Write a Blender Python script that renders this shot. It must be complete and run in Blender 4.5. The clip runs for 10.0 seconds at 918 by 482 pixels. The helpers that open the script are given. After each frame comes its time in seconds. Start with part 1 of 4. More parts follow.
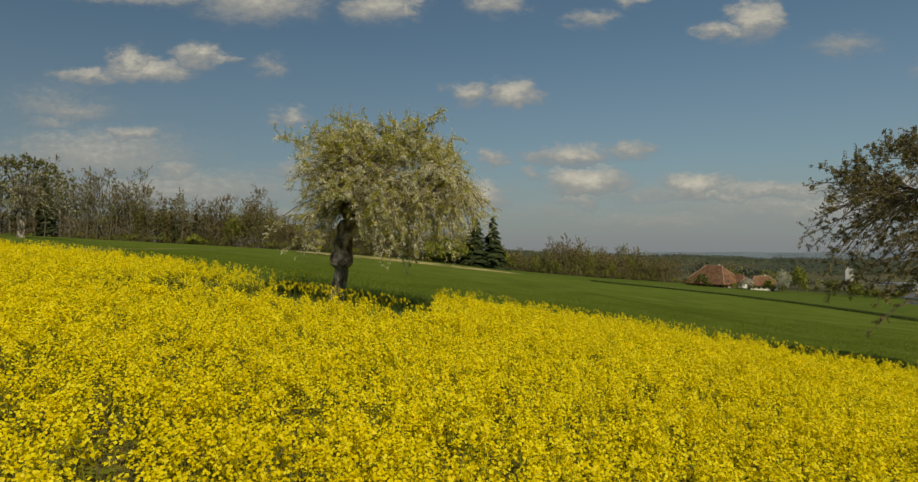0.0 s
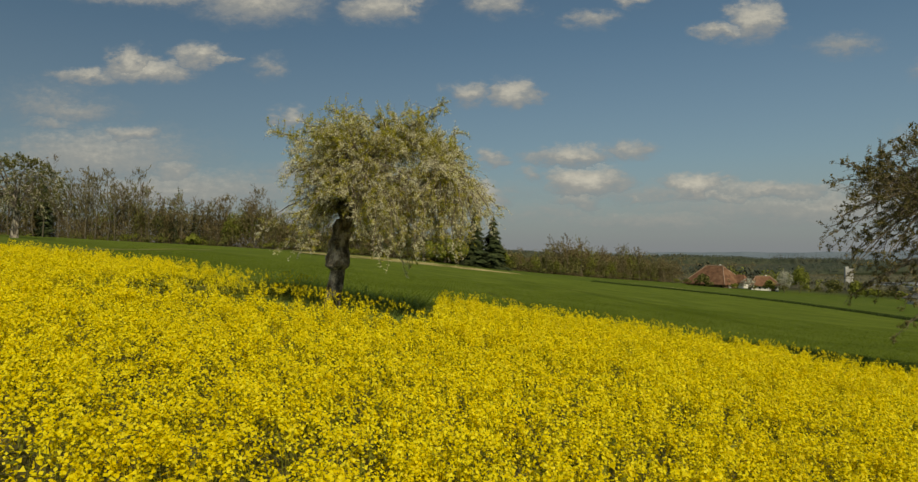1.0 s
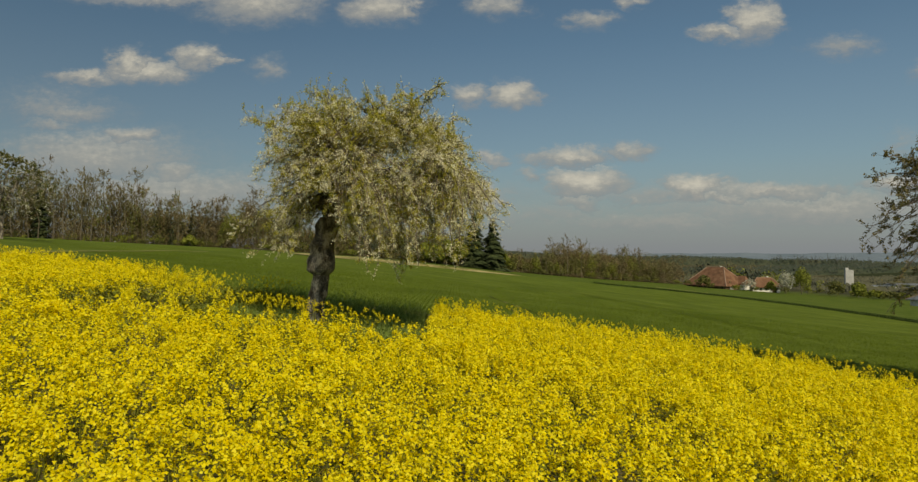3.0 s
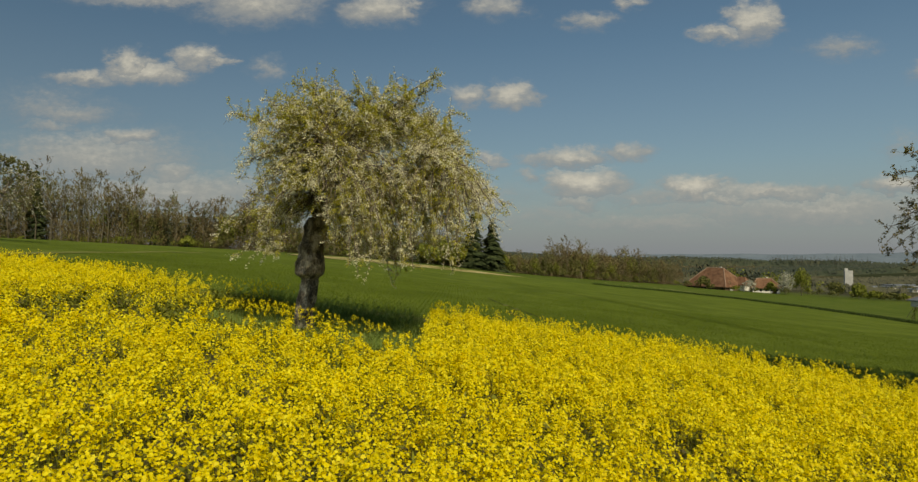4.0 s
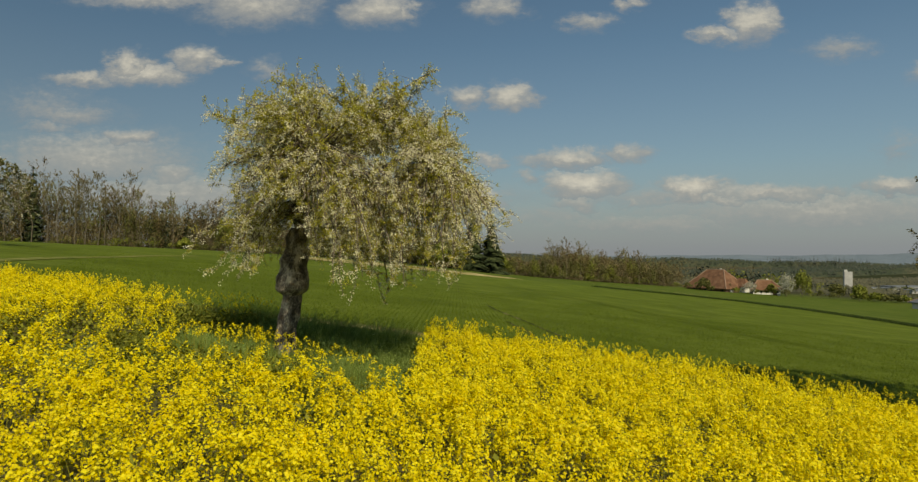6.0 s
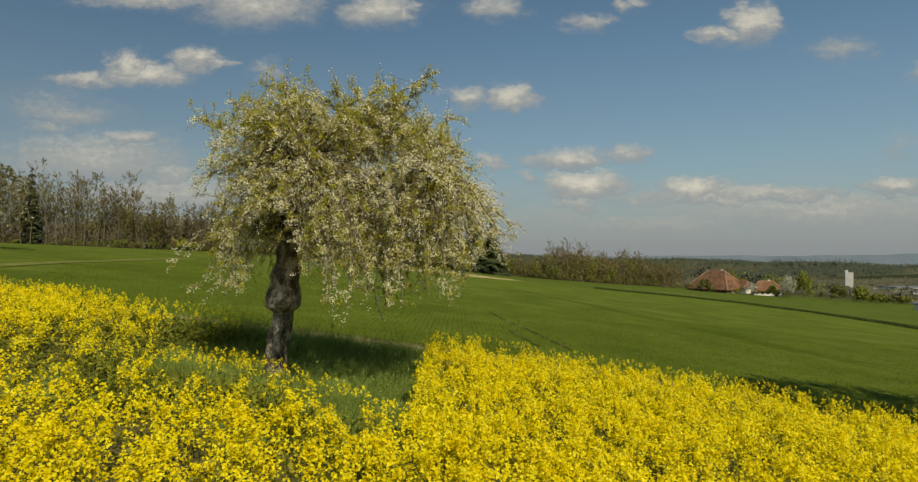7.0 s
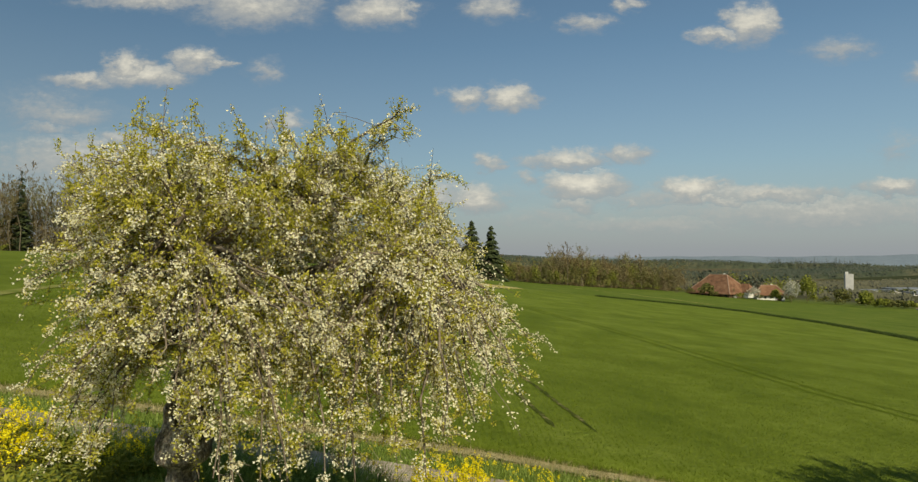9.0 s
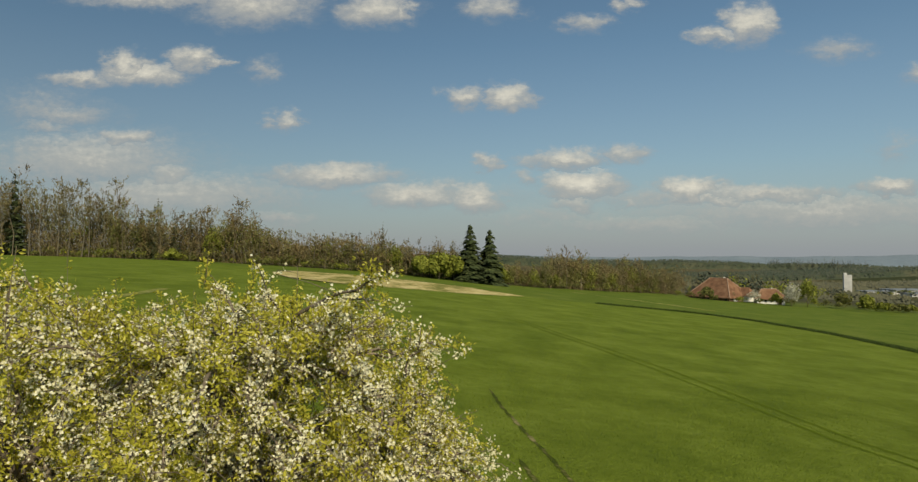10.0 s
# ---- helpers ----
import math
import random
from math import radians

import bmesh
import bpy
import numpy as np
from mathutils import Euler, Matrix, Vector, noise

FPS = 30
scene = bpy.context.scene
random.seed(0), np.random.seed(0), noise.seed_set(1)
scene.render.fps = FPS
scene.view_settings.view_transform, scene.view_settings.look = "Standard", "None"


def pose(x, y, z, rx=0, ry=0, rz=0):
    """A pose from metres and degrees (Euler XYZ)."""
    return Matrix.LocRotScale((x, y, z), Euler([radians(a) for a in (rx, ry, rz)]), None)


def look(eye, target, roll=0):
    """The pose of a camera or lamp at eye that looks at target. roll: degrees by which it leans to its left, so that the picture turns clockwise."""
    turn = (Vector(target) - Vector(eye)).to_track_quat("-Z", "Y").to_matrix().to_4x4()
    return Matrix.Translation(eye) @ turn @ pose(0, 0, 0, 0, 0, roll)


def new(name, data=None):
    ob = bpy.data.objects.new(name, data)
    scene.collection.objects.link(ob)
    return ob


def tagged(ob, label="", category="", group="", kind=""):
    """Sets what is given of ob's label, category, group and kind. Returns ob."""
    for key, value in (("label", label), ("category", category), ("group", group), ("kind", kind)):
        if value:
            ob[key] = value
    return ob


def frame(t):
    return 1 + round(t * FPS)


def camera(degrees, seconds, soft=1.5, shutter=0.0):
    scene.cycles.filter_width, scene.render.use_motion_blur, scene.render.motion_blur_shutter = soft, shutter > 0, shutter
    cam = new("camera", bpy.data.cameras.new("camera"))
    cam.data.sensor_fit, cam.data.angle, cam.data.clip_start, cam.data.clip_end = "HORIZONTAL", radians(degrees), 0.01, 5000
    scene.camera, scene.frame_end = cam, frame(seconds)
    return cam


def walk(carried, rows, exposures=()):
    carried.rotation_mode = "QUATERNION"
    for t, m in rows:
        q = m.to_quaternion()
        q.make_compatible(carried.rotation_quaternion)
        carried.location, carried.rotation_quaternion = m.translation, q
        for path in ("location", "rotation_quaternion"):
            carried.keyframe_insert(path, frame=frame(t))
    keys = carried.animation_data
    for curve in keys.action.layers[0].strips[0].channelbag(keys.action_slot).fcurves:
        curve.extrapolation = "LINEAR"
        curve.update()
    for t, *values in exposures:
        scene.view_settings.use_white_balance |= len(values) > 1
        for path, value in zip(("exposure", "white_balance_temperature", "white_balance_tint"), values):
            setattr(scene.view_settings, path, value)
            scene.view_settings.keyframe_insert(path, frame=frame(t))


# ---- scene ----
cam = camera(69.1, 10.0, soft=1.35)
METRES, EYE, TILT, LEAN, TURN = 20.0, 3.87, 0.8, 0.0, 0.0
ROWS = [
    (0.0, 0.0, 0.0, 0.0, 0, 0, 0.0),
    (0.5, -0.0041, 0.0359, -0.0004, -0.01, 0, 0.02),
    (1.0, -0.0062, 0.0757, -0.0002, -0.02, 0.01, 0.02),
    (1.5, -0.0071, 0.1168, 0.0005, -0.02, 0.03, 0.02),
    (2.0, -0.0071, 0.1555, 0.0006, -0.04, 0.05, 0.01),
    (2.5, -0.0066, 0.1913, 0.0002, -0.05, 0.08, 0.02),
    (4.0, -0.0025, 0.293, 0.0011, -0.14, 0.18, 0.05),
    (4.5, -0.0006, 0.3227, 0.0038, -0.17, 0.22, 0.05),
    (5.0, 0.0005, 0.3491, 0.0076, -0.19, 0.24, 0.05),
    (5.5, 0.0013, 0.3735, 0.0144, -0.21, 0.26, 0.06),
    (7.0, -0.0012, 0.4521, 0.0369, -0.18, 0.32, 0.08),
    (7.5, -0.0056, 0.5257, 0.0591, -0.2, 0.34, 0.04),
    (8.0, -0.0067, 0.6013, 0.0806, -0.22, 0.36, 0.05),
    (8.5, -0.001, 0.6827, 0.105, -0.28, 0.37, 0.02),
    (9.0, 0.0069, 0.7696, 0.1468, -0.28, 0.36, 0.1),
    (9.5, 0.0078, 0.8542, 0.2051, -0.35, 0.34, -0.02),
    (10.0, 0.0064, 0.9369, 0.2661, -0.43, 0.31, 0.03),
]
walk(cam, [(t, pose(0, 0, EYE, TILT, LEAN, TURN) @ pose(METRES * x, METRES * y, METRES * z, 90 + pitch, roll, yaw)) for t, x, y, z, yaw, pitch, roll in ROWS],
     exposures=[(0.0, -0.49, 7500, 3), (4.0, -0.39, 7500, 3), (5.5, -0.34, 7500, 3), (7.0, -0.22, 7400, 3), (8.5, 0.0, 7300, 3), (9.3, 0.02, 7300, 3), (10.0, -0.05, 7300, 3)])

# ---- light ----
SUN = Vector((0.42, -0.88, 0.80)).normalized()
sun_data = bpy.data.lights.new("sun", "SUN")
sun_data.energy, sun_data.angle, sun_data.color = 5.0, radians(0.6), (1.0, 0.92, 0.79)
sun = new("sun", sun_data)
sun.matrix_world = look(SUN * 60, (0, 0, 0))

world = bpy.data.worlds.new("sky")
scene.world = world
world.use_nodes = True


class Nodes:
    """A short way to write node trees."""

    def __init__(self, tree):
        self.tree = tree
        tree.nodes.clear()

    def add(self, kind, inputs=None, **attrs):
        n = self.tree.nodes.new(kind)
        for k, v in attrs.items():
            setattr(n, k, v)
        for k, v in (inputs or {}).items():
            s = n.inputs[k]
            if isinstance(v, bpy.types.NodeSocket):
                self.tree.links.new(v, s)
            else:
                s.default_value = v
        return n

    def math(self, op, a, b=0.0, c=0.0, clamp=False):
        return self.add("ShaderNodeMath", {0: a, 1: b, 2: c}, operation=op, use_clamp=clamp).outputs[0]

    def vec(self, op, a, b=(0, 0, 0), c=(0, 0, 0)):
        n = self.add("ShaderNodeVectorMath", {0: a, 1: b, 2: c}, operation=op)
        return n.outputs["Value"] if op == "LENGTH" else n.outputs[0]

    def noise(self, vector, scale, detail=3.0, rough=0.55, out="Fac", warp=0.0):
        return self.add("ShaderNodeTexNoise", {"Vector": vector, "Scale": scale, "Detail": detail, "Roughness": rough, "Distortion": warp}).outputs[out]

    def ramp(self, fac, *stops):
        n = self.add("ShaderNodeValToRGB", {0: fac})
        while len(n.color_ramp.elements) < len(stops):
            n.color_ramp.elements.new(0.5)
        for e, (p, c) in zip(n.color_ramp.elements, stops):
            e.position, e.color = p, ((c, c, c, 1) if isinstance(c, (int, float)) else (*c, 1))
        return n.outputs[0]

    def mix(self, fac, a, b, blend="MIX"):
        n = self.add("ShaderNodeMix", {"Factor": fac}, data_type="RGBA", blend_type=blend)
        for i, v in ((6, a), (7, b)):
            if isinstance(v, bpy.types.NodeSocket):
                self.tree.links.new(v, n.inputs[i])
            else:
                n.inputs[i].default_value = (*v[:3], 1)
        return n.outputs[2]


def build_sky():
    n = Nodes(world.node_tree)
    way = n.add("ShaderNodeTexCoord").outputs["Generated"]
    sky = n.add("ShaderNodeTexSky", sky_type="NISHITA", sun_disc=False, sun_elevation=math.asin(SUN.z),
                sun_rotation=-math.atan2(SUN.x, SUN.y), altitude=500, air_density=1.0, dust_density=1.6, ozone_density=2.0).outputs[0]
    sep = n.add("ShaderNodeSeparateXYZ", {0: way})
    ahead = n.math("MAXIMUM", sep.outputs[1], 0.03)
    u = n.math("DIVIDE", sep.outputs[0], ahead)
    v = n.math("DIVIDE", sep.outputs[2], ahead)
    plan = n.add("ShaderNodeCombineXYZ", {0: u, 1: v}).outputs[0]
    stretched = n.vec("MULTIPLY", plan, (1.0, 1.7, 1.0))
    wob = n.vec("SUBTRACT", n.noise(stretched, 22.0, 5.0, 0.6, "Color"), (0.5, 0.5, 0.5))
    wob2 = n.vec("MULTIPLY", wob, (0.105, 0.042, 0.0))
    at = n.vec("ADD", plan, wob2)
    total = None
    # centre, half width, half height (hundredths), weight
    clouds = ((-56, 26.1, 5.5, 1.0, .9), (-49.2, 28.4, 3.2, 2.0, 1), (-46.5, 27.0, 6.5, 1.3, 1), (-39.2, 29.2, 3.6, 1.5, 1), (-35.6, 28.6, 1.8, 0.8, .8),
              (-28.6, 27.4, 2.6, 1.6, .5), (-58, 21, 7.5, 1.6, .55), (-61, 19, 4, .9, .5), (-49.3, 17.4, 4.6, 1.2, .8), (-50, 14.9, 6, 1.1, .5),
              (-43, 11.6, 6, 2.4, .62), (-30, 37.4, 9.5, 2.6, .8), (-45, 38, 12, 1.0, .7), (-11.5, 36.6, 6, 1.9, .9), (-7.5, 36.3, 2.5, 1.3, .8),
              (6, 37.2, 4.5, 1.6, .7), (26, 37.7, 2, 1.2, .7), (20, 34.9, 3.4, 1.1, .65), (44.7, 34.8, 3.8, 2.4, 1), (39.5, 32.9, 3.8, 1.0, .85),
              (1.2, 23.4, 3.2, 1.4, .85), (8.3, 23.6, 3.7, 1.6, 1), (17, 14.2, 6.6, 1.2, 1), (25.8, 15.1, 3.4, 1.2, .7), (19.3, 10.3, 5.8, 1.8, 1.15),
              (18, 7.6, 4.8, 1.2, .6), (26.2, 7.7, 1.8, .9, .55), (35.5, 9.6, 5.2, 1.6, 1.15), (40, 8.2, 3.8, 1.0, .7), (10.9, 11.8, 1.6, .9, .55),
              (5.2, 13.6, 2.1, .9, .7), (47, 9.0, 13, 1.1, .78), (66, 10.0, 5, 1.2, .95), (66.6, 16, 3, 2.2, .35), (3.4, 8.3, 4.5, 1.7, .9),
              (-25.5, 19.8, 2.2, 1.4, .75), (-18, 11.8, 10, 1.3, .85), (-6, 9.0, 8, 1.6, .85), (-26, 5.4, 6, 1.0, .5), (-62, 12.5, 9, 1.8, .4),
              (58, 31, 5, 1.3, .5), (72, 27, 4, 1.4, .6),
              (-55, 14, 17, 3.6, .66), (-42, 9, 22, 2.8, .62), (35, 8.3, 24, 1.3, .5), (55, 6.4, 30, 2.6, .62), (30, 4.6, 24, 1.6, .45), (0, 9, 12, 1.3, .42), (-62, 22, 8, 2.6, .42), (15, 5.5, 16, 1.6, .36))
    for cx, cy, w, h, k in clouds:
        d = n.vec("MULTIPLY", n.vec("SUBTRACT", at, (cx / 100, cy / 100, 0)), (100 / (w * 1.45), 100 / (h * 1.8), 0))
        one = n.math("MULTIPLY", n.math("SUBTRACT", 1.0, n.vec("LENGTH", d)), k)
        up = n.add("ShaderNodeSeparateXYZ", {0: d}).outputs[1]
        if total is None:
            total, rise = one, up
        else:
            rise = n.add("ShaderNodeMix", {0: n.math("GREATER_THAN", one, total), 2: rise, 3: up}).outputs[0]
            total = n.math("MAXIMUM", total, one)
    front = n.math("GREATER_THAN", sep.outputs[1], 0.05)
    # fair-weather clouds over the rest of the sky
    far = n.noise(n.vec("MULTIPLY", way, (2.2, 2.2, 5.0)), 2.2, 5.0, 0.6)
    rest = n.math("MULTIPLY", n.math("SUBTRACT", far, 0.56), 2.5)
    seen = n.mix(front, rest, n.add("ShaderNodeCombineXYZ", {0: total, 1: total, 2: total}).outputs[0])
    fine = n.math("SUBTRACT", n.noise(stretched, 70.0, 4.0, 0.65), 0.5)
    dens = n.math("ADD", seen, n.math("MULTIPLY", fine, 0.35))
    mask = n.ramp(dens, (0.02, 0.0), (0.18, 0.12), (0.42, 0.68), (0.75, 0.95))
    # haze towards the horizon
    low = n.ramp(n.math("ABSOLUTE", sep.outputs[2]), (0.0, 0.85), (0.05, 0.6), (0.13, 0.26), (0.3, 0.03), (0.5, 0.0))
    hazy = n.mix(low, n.vec("MULTIPLY", sky, (0.82, 0.985, 1.045)), (3.72, 4.0, 4.9))
    rise = n.math("MULTIPLY", n.math("MULTIPLY_ADD", rise, 0.45, 0.1), front)
    shade = n.ramp(n.math("ADD", n.math("MULTIPLY", dens, 0.75), n.math("ADD", rise, n.math("MULTIPLY", fine, 0.25))), (0.1, (3.85, 4.15, 4.85)), (0.5, (5.1, 5.2, 5.5)), (0.95, (9.0, 8.7, 8.3)))
    lit = n.mix(mask, hazy, shade)
    n.add("ShaderNodeOutputWorld", {0: n.add("ShaderNodeBackground", {0: lit, 1: 0.083}).outputs[0]})


build_sky()


# ---- materials ----
def material(name, colours, scale=4.0, rough=0.8, bump=0.3, bump_scale=30.0, spread=0.25, through_light=0.0, island=False, per_object=False,
             spec=0.3, coords="Object", stretch=(1, 1, 1), detail=4.0, hue=0.0):
    """A surface mottled at two scales between the given colours, with fine relief."""
    m = bpy.data.materials.new(name)
    m.use_nodes = True
    n = Nodes(m.node_tree)
    co = n.vec("MULTIPLY", n.add("ShaderNodeTexCoord").outputs[coords], stretch)
    if island:
        fac = n.add("ShaderNodeNewGeometry").outputs["Random Per Island"]
    else:
        a, b = n.noise(co, scale, detail), n.noise(co, scale * 7.3, detail)
        fac = n.math("ADD", n.math("MULTIPLY", a, 0.65), n.math("MULTIPLY", b, 0.35))
        fac = n.math("MULTIPLY_ADD", n.math("SUBTRACT", fac, 0.5), 1.0 / max(spread, 0.02), 0.5, True)
    stops = [(i / max(1, len(colours) - 1), c) for i, c in enumerate(colours)]
    col = n.ramp(fac, *stops)
    if per_object:
        r = n.add("ShaderNodeObjectInfo").outputs["Random"]
        col = n.mix(n.math("MULTIPLY", r, 0.35), col, colours[-1])
    if island:
        big = n.noise(co, scale, 2.0)
        col = n.mix(n.math("MULTIPLY", n.math("SUBTRACT", big, 0.4, 0, True), 0.9, 0, True), col, colours[0])
    p = n.add("ShaderNodeBsdfPrincipled", {"Base Color": col, "Roughness": rough, "Specular IOR Level": spec})
    if bump:
        h = n.noise(co, bump_scale, 5.0, 0.65)
        n.tree.links.new(n.add("ShaderNodeBump", {"Strength": bump, "Distance": 1.0 / bump_scale, "Height": h}).outputs[0], p.inputs["Normal"])
    out = p.outputs[0]
    if through_light:
        t = n.add("ShaderNodeBsdfTranslucent", {"Color": col}).outputs[0]
        out = n.add("ShaderNodeMixShader", {0: through_light, 1: out, 2: t}).outputs[0]
    n.add("ShaderNodeOutputMaterial", {0: out})
    return m


M_SOIL = material("soil_and_stubble", [(0.065, 0.06, 0.02), (0.11, 0.10, 0.03), (0.15, 0.125, 0.05)], 1.5)
M_WHEAT = material("young_wheat", [(0.078, 0.110, 0.013), (0.111, 0.147, 0.019), (0.15, 0.19, 0.030)], 0.14, bump=0.9, bump_scale=4.0, spread=0.3, spec=0.04, rough=0.95)
# dark greens paint the shade between wheat edges, the pale stop is soil
M_RUT = material("rut_shade_and_soil", [(0.03, 0.046, 0.006), (0.055, 0.066, 0.012), (0.22, 0.19, 0.09)], 0.5, bump=0.5, spec=0.05, rough=1.0)
M_WHEATDARK = material("trampled_wheat", [(0.066, 0.098, 0.007), (0.085, 0.118, 0.009)], 0.3, bump=0.5, spec=0.04, rough=1.0)
M_BLADE = material("wheat_blade", [(0.076, 0.112, 0.008), (0.112, 0.155, 0.012), (0.165, 0.21, 0.026)], 0.5, rough=0.8, spec=0.1, bump=0, island=True, through_light=0.25)
M_TALLGRASS = material("tall_grass", [(0.12, 0.18, 0.03), (0.23, 0.31, 0.055), (0.36, 0.43, 0.12)], 0.9, rough=0.6, bump=0, island=True, through_light=0.4)
M_PATCH = material("matted_grass", [(0.11, 0.15, 0.026), (0.19, 0.24, 0.045), (0.27, 0.30, 0.085)], 1.4, bump=0.8, bump_scale=14)
M_STRIP = material("sparse_strip", [(0.10, 0.13, 0.02), (0.16, 0.17, 0.04), (0.22, 0.21, 0.07)], 0.5, spec=0.05)
M_DRY = material("dry_grass", [(0.14, 0.14, 0.05), (0.27, 0.235, 0.11), (0.42, 0.37, 0.2)], 0.8, rough=0.8, bump=0.5, bump_scale=20)
M_DRYBLADE = material("dry_blade", [(0.16, 0.15, 0.05), (0.34, 0.28, 0.13), (0.5, 0.43, 0.25)], 0.8, bump=0, island=True, through_light=0.2)
M_STRAW = material("golden_straw", [(0.15, 0.15, 0.04), (0.33, 0.275, 0.11), (0.48, 0.40, 0.20)], 0.13, spread=0.18, stretch=(1, 0.35, 1), rough=0.95, spec=0.05, bump=0.5, bump_scale=6)
M_GRAVEL = material("gravel_track", [(0.20, 0.16, 0.11), (0.31, 0.26, 0.19), (0.42, 0.37, 0.29)], 1.1, rough=0.9, bump=0.8, bump_scale=45.0)
M_PETAL = material("rape_petal", [(0.70, 0.545, 0.008), (0.89, 0.75, 0.018), (0.95, 0.86, 0.045)], 0.35, rough=0.55, bump=0, island=True, through_light=0.45, spec=0.2)
M_BUD = material("rape_bud", [(0.22, 0.24, 0.02), (0.45, 0.42, 0.03)], 1.0, rough=0.6, bump=0, island=True, through_light=0.2)
M_STEM = material("rape_stem", [(0.12, 0.135, 0.014), (0.19, 0.20, 0.024), (0.27, 0.26, 0.045)], 1.0, spec=0.1, rough=0.8, bump=0, island=True, through_light=0.15)
M_BARK = material("cherry_bark", [(0.042, 0.034, 0.026), (0.16, 0.135, 0.105), (0.44, 0.39, 0.31)], 3.4, rough=0.9, spread=0.18, bump=1.0, bump_scale=22.0, stretch=(1, 1, 0.6))
M_TWIG = material("cherry_twig", [(0.075, 0.06, 0.042), (0.21, 0.17, 0.125)], 5.0, rough=0.85, bump=0.4)
M_BLOSSOM = material("cherry_blossom", [(0.66, 0.61, 0.38), (0.87, 0.83, 0.60), (0.95, 0.93, 0.77)], 0.6, rough=0.6, bump=0, island=True, through_light=0.48, spec=0.25)
M_YOUNGLEAF = material("young_cherry_leaf", [(0.25, 0.245, 0.030), (0.45, 0.43, 0.05), (0.61, 0.55, 0.095)], 0.5, rough=0.5, bump=0, island=True, through_light=0.48)
M_COPPERLEAF = material("copper_leaf", [(0.065, 0.072, 0.018), (0.125, 0.115, 0.032), (0.20, 0.155, 0.052), (0.32, 0.275, 0.14)], 0.6, rough=0.5, bump=0, island=True, through_light=0.3)
M_BEECHBARK = material("grey_trunk", [(0.075, 0.062, 0.038), (0.125, 0.104, 0.068), (0.21, 0.178, 0.12)], 0.4, bump=0.3)
M_BARETWIG = material("bare_twigs", [(0.095, 0.080, 0.034), (0.155, 0.132, 0.058), (0.23, 0.195, 0.092)], 0.06, bump=0, island=True)
M_REDTWIG = material("russet_twigs", [(0.095, 0.066, 0.026), (0.155, 0.112, 0.046), (0.215, 0.16, 0.072)], 0.06, bump=0, island=True)
M_BUDTWIG = material("budding_twigs", [(0.10, 0.098, 0.026), (0.165, 0.16, 0.042), (0.24, 0.23, 0.07)], 0.06, bump=0, island=True)
M_SPRUCEGREEN = material("spruce_green", [(0.035, 0.055, 0.012), (0.06, 0.085, 0.02), (0.09, 0.12, 0.03)], 0.1, bump=0, island=True)
M_SPRINGLEAF = material("spring_leaf", [(0.105, 0.12, 0.014), (0.165, 0.185, 0.022), (0.24, 0.25, 0.04)], 0.05, bump=0, island=True, through_light=0.2)
M_NEEDLE = material("conifer_needles", [(0.022, 0.032, 0.011), (0.042, 0.058, 0.018), (0.07, 0.085, 0.026)], 0.1, bump=0, island=True)
# far crowns: valley haze is put into these muted, bluish tones
M_FARWOOD = material("far_woods", [(0.028, 0.040, 0.026), (0.038, 0.048, 0.032), (0.052, 0.056, 0.040)], 0.02, bump=0, island=True)
M_BROWNCLUMP = material("brown_crowns", [(0.055, 0.056, 0.034), (0.07, 0.07, 0.04), (0.092, 0.086, 0.05)], 0.02, bump=0, island=True)
M_PALEBLOOM = material("pale_bloom", [(0.30, 0.30, 0.22), (0.50, 0.48, 0.40)], 0.3, bump=0, island=True, through_light=0.2)
M_OLIVE = material("olive_leaf", [(0.07, 0.078, 0.018), (0.115, 0.12, 0.028), (0.17, 0.16, 0.045)], 0.05, bump=0, island=True, through_light=0.2)
# brown canopy repeats the haze-muted tones of its crowns
M_BROWNWOOD = material("brown_canopy", [(0.055, 0.056, 0.034), (0.07, 0.07, 0.04), (0.09, 0.085, 0.05)], 0.02, bump=0.5, bump_scale=0.6)
M_DARKWOOD = material("dark_canopy", [(0.022, 0.034, 0.018), (0.04, 0.05, 0.026), (0.065, 0.065, 0.035)], 0.015, bump=0.5, bump_scale=0.6)
# blue-grey base colour carries the air haze over the far hills
M_HAZEHILL = material("haze_tinted_hills", [(0.115, 0.15, 0.185), (0.145, 0.18, 0.215)], 0.004, bump=0)
M_TILES = material("clay_roof_tiles", [(0.10, 0.048, 0.026), (0.16, 0.08, 0.043), (0.215, 0.118, 0.068)], 0.35, rough=0.85, bump=0.5, bump_scale=5)
M_RIDGE = material("pale_ridge_tiles", [(0.26, 0.17, 0.12), (0.36, 0.25, 0.18)], 0.6, bump=0.2)
M_PLASTER = material("white_plaster", [(0.55, 0.53, 0.48), (0.72, 0.70, 0.65)], 0.5, bump=0.1)
M_BOARDS = material("weathered_boards", [(0.07, 0.045, 0.028), (0.14, 0.095, 0.06)], 0.7, stretch=(1, 1, 0.1), bump=0.3)
M_CONCRETE = material("pale_concrete", [(0.36, 0.35, 0.33), (0.52, 0.51, 0.48)], 0.1, bump=0.1)
M_METALROOF = material("grey_sheet_roof", [(0.13, 0.14, 0.155), (0.24, 0.255, 0.27)], 0.08, rough=0.5, bump=0.1)
M_GLASS = material("dark_glazing", [(0.02, 0.025, 0.03), (0.05, 0.055, 0.06)], 0.5, rough=0.15, bump=0)
